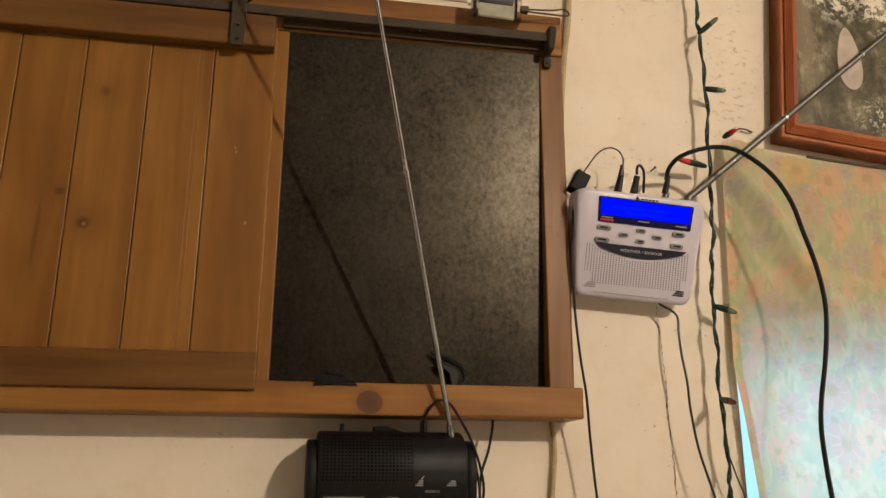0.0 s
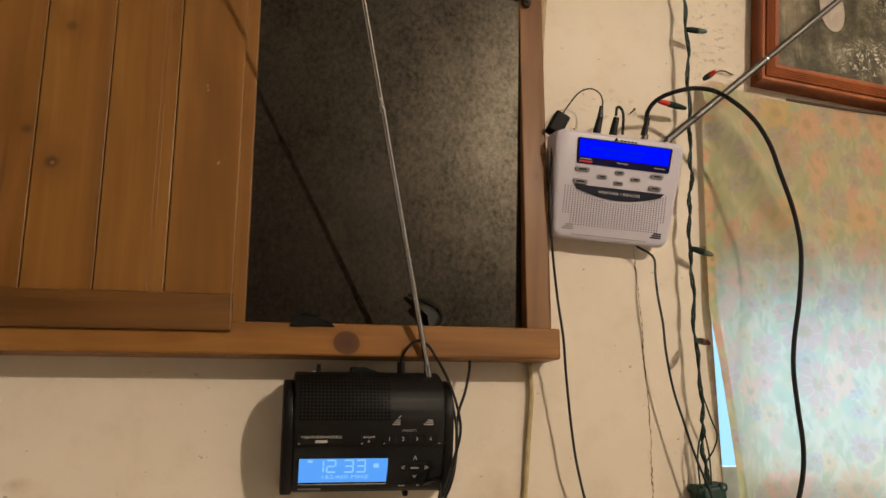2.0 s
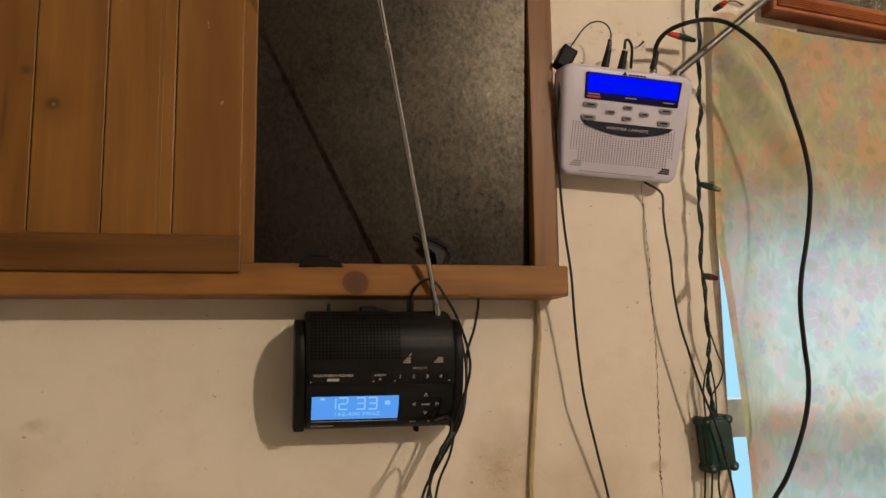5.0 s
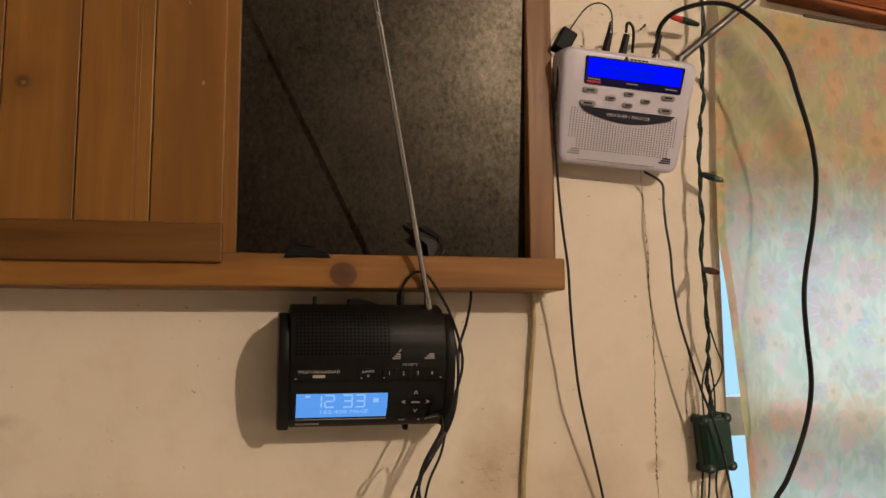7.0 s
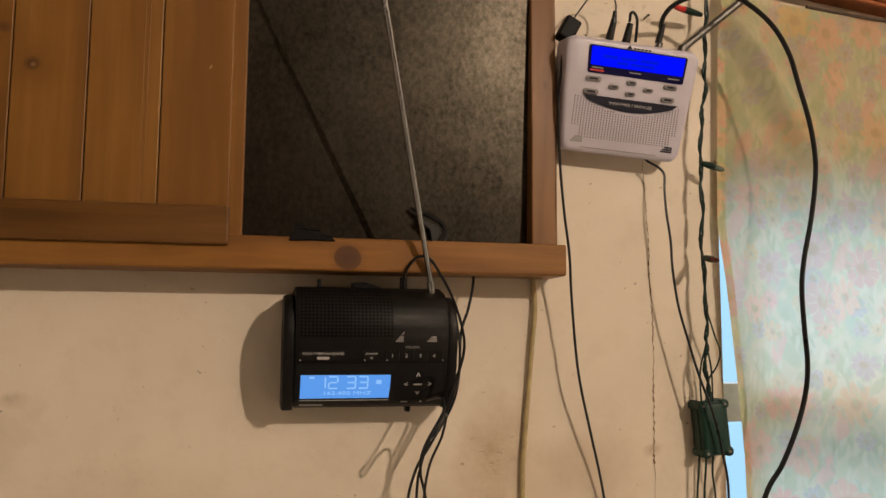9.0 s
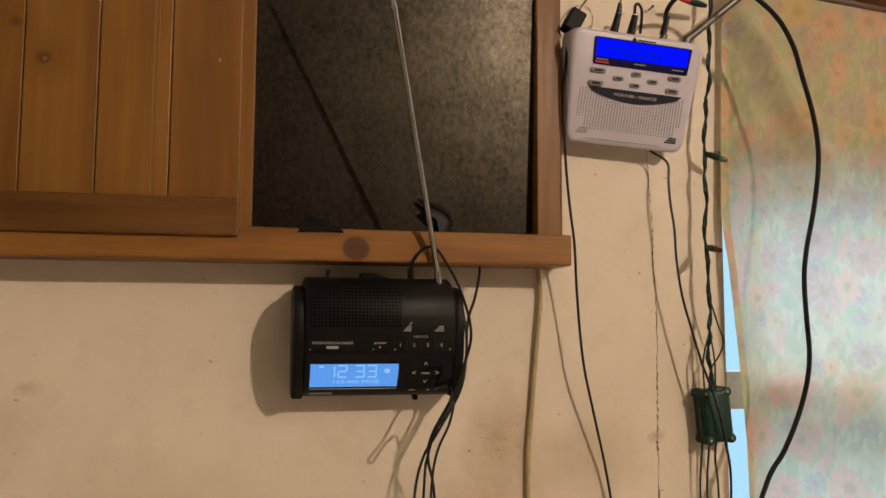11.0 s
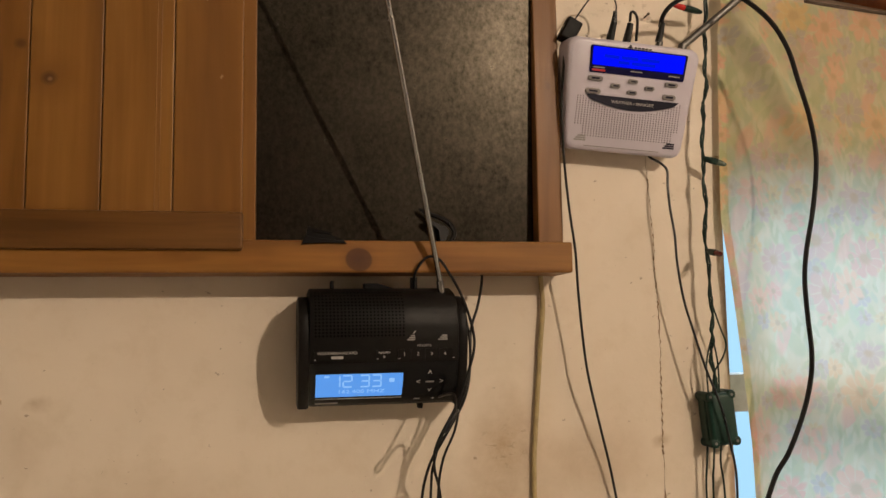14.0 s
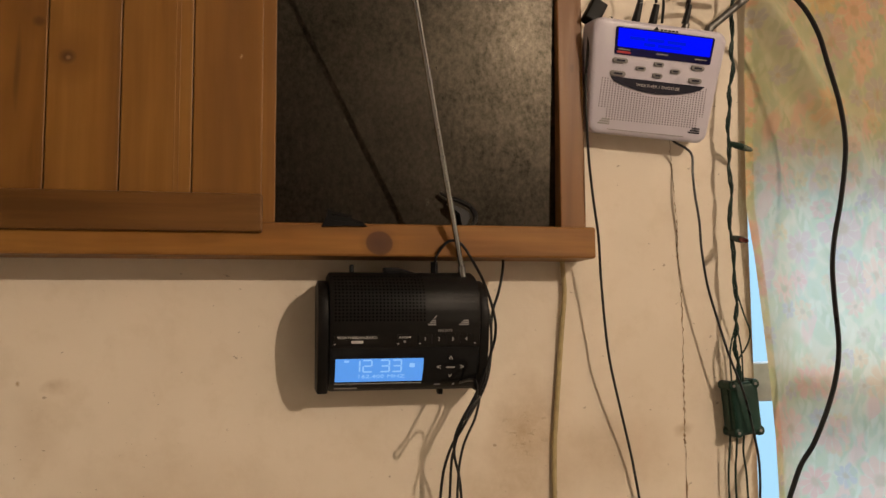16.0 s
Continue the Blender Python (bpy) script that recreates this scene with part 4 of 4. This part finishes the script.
cable("draped_cable", [(0.0735, -0.020, 1.470), (0.0725, -0.022, 1.455), (0.067, -0.026, 1.433), (0.0575, -0.034, 1.408), (0.0535, -0.044, 1.372), (0.046, -0.048, 1.342), (0.026, -0.046, 1.306),
                     (0.012, -0.042, 1.280), (0.004, -0.040, 1.238), (0.0, -0.03, 1.12)], 0.0014, CORD, "black cord from behind the pine sill")
cable("draped_cable", [(0.0505, -0.040, 1.425), (0.0535, -0.046, 1.395), (0.0505, -0.050, 1.365), (0.040, -0.050, 1.336), (0.025, -0.046, 1.310), (0.017, -0.044, 1.285), (0.0135, -0.042, 1.255), (0.010, -0.036, 1.12)],
      0.0013, CORD, "black cord twisted with another beside the radio")
cable("hanging_cord_loop", [(0.020, -0.040, 1.345), (0.030, -0.075, 1.350), (0.026, -0.095, 1.335), (0.017, -0.098, 1.324), (0.018, -0.094, 1.318), (0.027, -0.090, 1.332), (0.033, -0.080, 1.335), (0.031, -0.070, 1.315),
                             (0.022, -0.056, 1.285), (0.019, -0.046, 1.24), (0.018, -0.036, 1.12)], 0.0012, CORD, "looped black cord hanging beside the radio")

# ---- clips on the sill ----
clip_a = thing("black_clip", "small black clip lying on the pine sill", "clip")
cm = pose(-0.088, -0.0475, 1.4957)
part("jaw", prism([(-0.017, 0.0), (0.019, 0.0), (0.009, 0.0036), (-0.010, 0.0070), (-0.0125, 0.0125), (-0.0145, 0.0125), (-0.015, 0.006)], 0.006, -0.004, 0.0008, cm), MATTE, clip_a)
part("lever", prism([(-0.013, 0.009), (0.008, 0.006), (0.009, 0.0075), (-0.012, 0.012)], 0.008, 0.002, 0.0, cm), MATTE, clip_a)
part("lip", prism([(-0.0200, -0.0042), (0.0010, -0.0030), (0.0220, -0.0036), (0.0190, -0.0004), (-0.0040, 0.0012), (-0.0165, 0.0040)], -0.0029, -0.0055, 0.0006, cm), MATTE, clip_a)
clip_b = thing("bent_clip", "bent black clip leaning against the black board", "clip")
part("arm", sweep(smooth_line([(0.010, -0.020, 1.531), (0.017, -0.022, 1.5265), (0.027, -0.026, 1.5225), (0.037, -0.028, 1.517), (0.043, -0.030, 1.508), (0.041, -0.032, 1.5), (0.036, -0.034, 1.4962)]),
                  lambda s: 0.0016 + 0.0012 * math.sin(math.pi * s), 8), CORD, clip_b, smooth=True)
part("jaw", prism([(0.016, 1.520), (0.036, 1.512), (0.039, 1.507), (0.034, 1.4962), (0.030, 1.4962), (0.028, 1.509)], -0.018, -0.028, 0.0008), CORD, clip_b)

# ---- string of fairy lights ----
string = thing("fairy_lights", "dark green string of unlit small bulbs down the wall", "string lights")
run = smooth_line([(0.3370, -0.016, 2.10), (0.3390, -0.018, 1.97), (0.3390, -0.020, 1.93), (0.3395, -0.022, 1.86), (0.3370, -0.022, 1.786), (0.334, -0.022, 1.716), (0.3315, -0.022, 1.668),
                   (0.326, -0.021, 1.617), (0.3255, -0.021, 1.56), (0.3245, -0.021, 1.49), (0.327, -0.022, 1.42), (0.324, -0.022, 1.385), (0.327, -0.022, 1.336)], 14)
wave = random.Random(11)
run = [p + Vector((0.0011 * math.sin(i * 0.55) + wave.uniform(-0.0005, 0.0005), 0.001 * math.sin(i * 0.37), 0)) for i, p in enumerate(run)]
for k in range(2):
    part("wire", sweep(run, 0.0014, 6, twist=0.42, off=0.0013 * (1 if k else -1)), GREEN, string, smooth=True)
part("slack_wire", sweep(smooth_line([(0.3265, -0.022, 1.435), (0.334, -0.024, 1.408), (0.340, -0.024, 1.390), (0.335, -0.024, 1.375), (0.326, -0.022, 1.36), (0.323, -0.022, 1.338)]), 0.001, 6), GREEN, string, smooth=True)
for x in (0.318, 0.331):
    part("slack_wire", sweep(smooth_line([(0.326, -0.021, 1.40), (x, -0.021, 1.37), (x + 0.001, -0.020, 1.337)]), 0.001, 6), GREEN, string, smooth=True)
BULBS = (((0.3365, -0.022, 1.930), (0.358, -0.034, 1.948), BULB_GREY), ((0.337, -0.022, 1.857), (0.3615, -0.030, 1.852), BULB_GREY), ((0.331, -0.022, 1.757), (0.292, -0.030, 1.760), RED),
         ((0.3265, -0.021, 1.592), (0.348, -0.030, 1.583), BULB_GREY), ((0.3250, -0.022, 1.490), (0.3225, -0.055, 1.483), DARK_RED), ((0.3570, -0.022, 1.7955), (0.3612, -0.042, 1.7970), RED),
         ((0.3345, -0.02, 2.012), (0.303, -0.028, 2.0085), RED))
for a, b, glass in BULBS:
    a, b = Vector(a), Vector(b)
    holder = part("bulb_holder", sweep([a + (b - a) * t for t in (0, 0.15, 0.3, 0.6)], lambda s: 0.0022 + 0.0014 * min(1, 2 * s), 10), GREEN, string, smooth=True)
    part("bulb", sweep([a + (b - a) * t for t in (0.58, 0.7, 0.85, 0.95, 1.0)], lambda s: 0.0029 * (1 - s ** 2.5) + 0.0004, 10), glass, holder, smooth=True)

control = thing("lights_control_box", "dark green plastic control box on the light string", "control box")
bmx = pose(0.3322, 0, 1.3115, 0, -5, 0)
part("box_body", prism(rounded(0.031, 0.031, 0.054, 0.006), -0.004, -0.026, 0.004, bmx), GREEN_BOX, control, smooth=True)
part("box_rim", prism(rounded(0.034, 0.034, 0.057, 0.007), -0.012, -0.020, 0.002, bmx), GREEN_BOX, control, smooth=True)
for u, w in ((-0.0115, 0.0225), (0.0115, 0.0225), (-0.0115, -0.0225), (0.0115, -0.0225)):
    lug = part("corner_lug", prism(rounded(0.010, 0.010, 0.010, 0.0045), -0.003, -0.0262, 0.002, bmx @ pose(u * 1.08, 0, w * 1.08)), GREEN_BOX, control, smooth=True)
    part("screw", prism(rounded(0.003, 0.003, 0.003, 0.0014), -0.025, -0.0266, 0, bmx @ pose(u * 1.08, 0, w * 1.08)), GREY, lug)
for x0, x1 in ((0.318, 0.316), (0.326, 0.324), (0.334, 0.337)):
    cable("box_lead", [(x0, -0.016, 1.290), (x0 - 0.001, -0.014, 1.265), (x1, -0.012, 1.235), (x1 + 0.002, -0.010, 1.15), (x1, -0.008, 1.0)], 0.0011, GREEN, "thin green lead hanging under the control box")

# ---- curtain ----
curtain = thing("curtain", "thin faded floral cotton curtain over the window", "curtain")


def left_edge(z):
    """The curtain's free edge, drifting away from the wall as it falls."""
    if z > 1.53:
        return 0.350 + 0.010 * (z - 1.53) / 0.26
    return 0.350 + 0.018 * min(1.0, (1.53 - z) / 0.25) + 0.02 * max(0.0, 1.28 - z)


def crease(x, z):
    """The hard fold slanting down from the pinned corner: steep towards the wall, slack beyond."""
    d = x - (0.359 + 0.62 * (1.774 - z))
    wide = 0.0125 if d < 0 else 0.022
    return 0.023 * math.exp(-((d / wide) ** 2)) * math.exp(-(max(0.0, 1.69 - z) * 10) ** 2) * min(1.0, max(0.15, (1.800 - z) / 0.05))


def fold(x, z):
    sag = 0.5 + 0.5 * math.tanh((1.70 - z) * 6)
    return -0.013 - 0.006 * math.sin(x * 34 + 2.2 * z) * sag - 0.004 * math.sin(x * 71 - 5 * z + 1) * sag - crease(x, z)


def sheet(u0, u1, nx, nz, push):
    bm = bmesh.new()
    grid = []
    for i in range(nx + 1):
        col = []
        for j in range(nz + 1):
            s = j / nz
            u = u0 + (u1 - u0) * i / nx
            z_top = 1.7925 + 0.008 * math.exp(-(((u - 0.018) / 0.016) ** 2)) - 0.10 * min(u, 0.2) + 0.002 * math.sin(u * 40)
            z = 0.70 + (z_top - 0.70) * s
            x = left_edge(z) + u
            hug = max(0.0, 1 - max(0.0, u) / 0.035) * min(1.0, max(0.0, (z - 1.47) / 0.05))
            y = min(-0.004, fold(x, z))
            hug *= 0.35
            col.append(bm.verts.new((x, y + (-0.003 - y) * hug - push, z)))
        grid.append(col)
    for a, b in zip(grid, grid[1:]):
        for j in range(nz):
            bm.faces.new((a[j], b[j], b[j + 1], a[j + 1]))
    return bm


part("cloth", sheet(0.0, 0.92, 420, 320, 0.0), CLOTH, curtain, smooth=True)
part("hem", sheet(-0.0005, 0.0085, 4, 120, 0.0009), HEM, curtain, "double folded side hem", smooth=True)
cable("curtain_wire", [(0.47, -0.012, 1.7835), (0.52, -0.014, 1.7785), (0.60, -0.014, 1.7745), (0.8, -0.014, 1.772), (1.28, -0.012, 1.775)], 0.0018, TAN_WEB, "thin dark curtain wire above the curtain", "curtain wire")

# ---- framed picture ----
picture = thing("framed_picture", "photograph in a grooved red-brown wooden frame, hung crooked", "picture")
PM = pose(0.4300, -0.006, 1.8010, 0, 5.9, 0)
PW, PH, FW = 0.36, 0.29, 0.0255
STEPS = ((0.0, 0.0056, 0.020), (0.0066, 0.0024, 0.022), (0.0099, 0.0024, 0.0214), (0.0132, 0.0024, 0.0206), (0.0165, 0.0024, 0.0198), (0.0198, 0.0024, 0.0188), (0.0228, 0.0072, 0.0165), (0.0, 0.0300, 0.0150))


def moulding(a, b, inward):
    """One side of the frame: ridges run from a to b, mitred at both ends."""
    bm = bmesh.new()
    way = (b - a).normalized()
    r = 0.0009
    for off, w, h in STEPS:
        o0, o1 = off * 0.85, (off + w) * 0.85

        def outline(p, q):
            return [a + (way + inward) * p, b + (inward - way) * p, b + (inward - way) * q, a + (way + inward) * q]

        lo = [bm.verts.new(PM @ Vector((v.x, 0.004, v.y))) for v in outline(o0, o1)]
        mid = [bm.verts.new(PM @ Vector((v.x, -h + r, v.y))) for v in outline(o0, o1)]
        hi = [bm.verts.new(PM @ Vector((v.x, -h, v.y))) for v in outline(o0 + r, o1 - r)]
        for s, t in ((lo, mid), (mid, hi)):
            for k in range(4):
                bm.faces.new((s[k], s[(k + 1) % 4], t[(k + 1) % 4], t[k]))
        bm.faces.new(hi)
        bm.faces.new(lo[::-1])
    return bm


corners = [Vector((0, 0)), Vector((PW, 0)), Vector((PW, PH)), Vector((0, PH))]
inw = [Vector((0, 1)), Vector((-1, 0)), Vector((0, -1)), Vector((1, 0))]
for k in range(4):
    part("frame_side", moulding(corners[k], corners[(k + 1) % 4], inw[k]), PICTURE_WOOD, picture)
photo = part("photo", box(FW - 0.004, PW - FW + 0.004, -0.006, -0.002, FW - 0.004, PH - FW + 0.004, m=PM), PHOTO, picture, "dark greenery photograph")
egg = [(0.0165 * math.cos(a) * (1.0 - 0.30 * math.sin(a)), 0.044 * math.sin(a)) for a in [2 * math.pi * q / 28 for q in range(28)]]
part("pale_shape", prism(egg, -0.0055, -0.0066, 0.0004, PM @ pose(0.104, 0, 0.134, 0, -6, 0)), PALE_SHAPE, photo, "plain pale shape in the photograph")

# ---- small things on the wall ----
nail = thing("wall_nail", "small rusty nail in the cream plaster", "nail")
part("shank", sweep([Vector((0.273, 0.002, 1.755)), Vector((0.2735, -0.010, 1.756))], 0.0009, 8), IRON, nail)
part("head", sweep([Vector((0.2735, -0.0095, 1.756)), Vector((0.2735, -0.0108, 1.7561))], 0.0015, 10), IRON, nail)
cable("bent_wire", [(0.382, -0.001, 1.812), (0.388, -0.004, 1.8165), (0.396, -0.005, 1.8165), (0.403, -0.004, 1.8145), (0.408, -0.001, 1.8150)], 0.0009, TAN_WEB, "short bent brown wire stuck in the plaster", "wire")
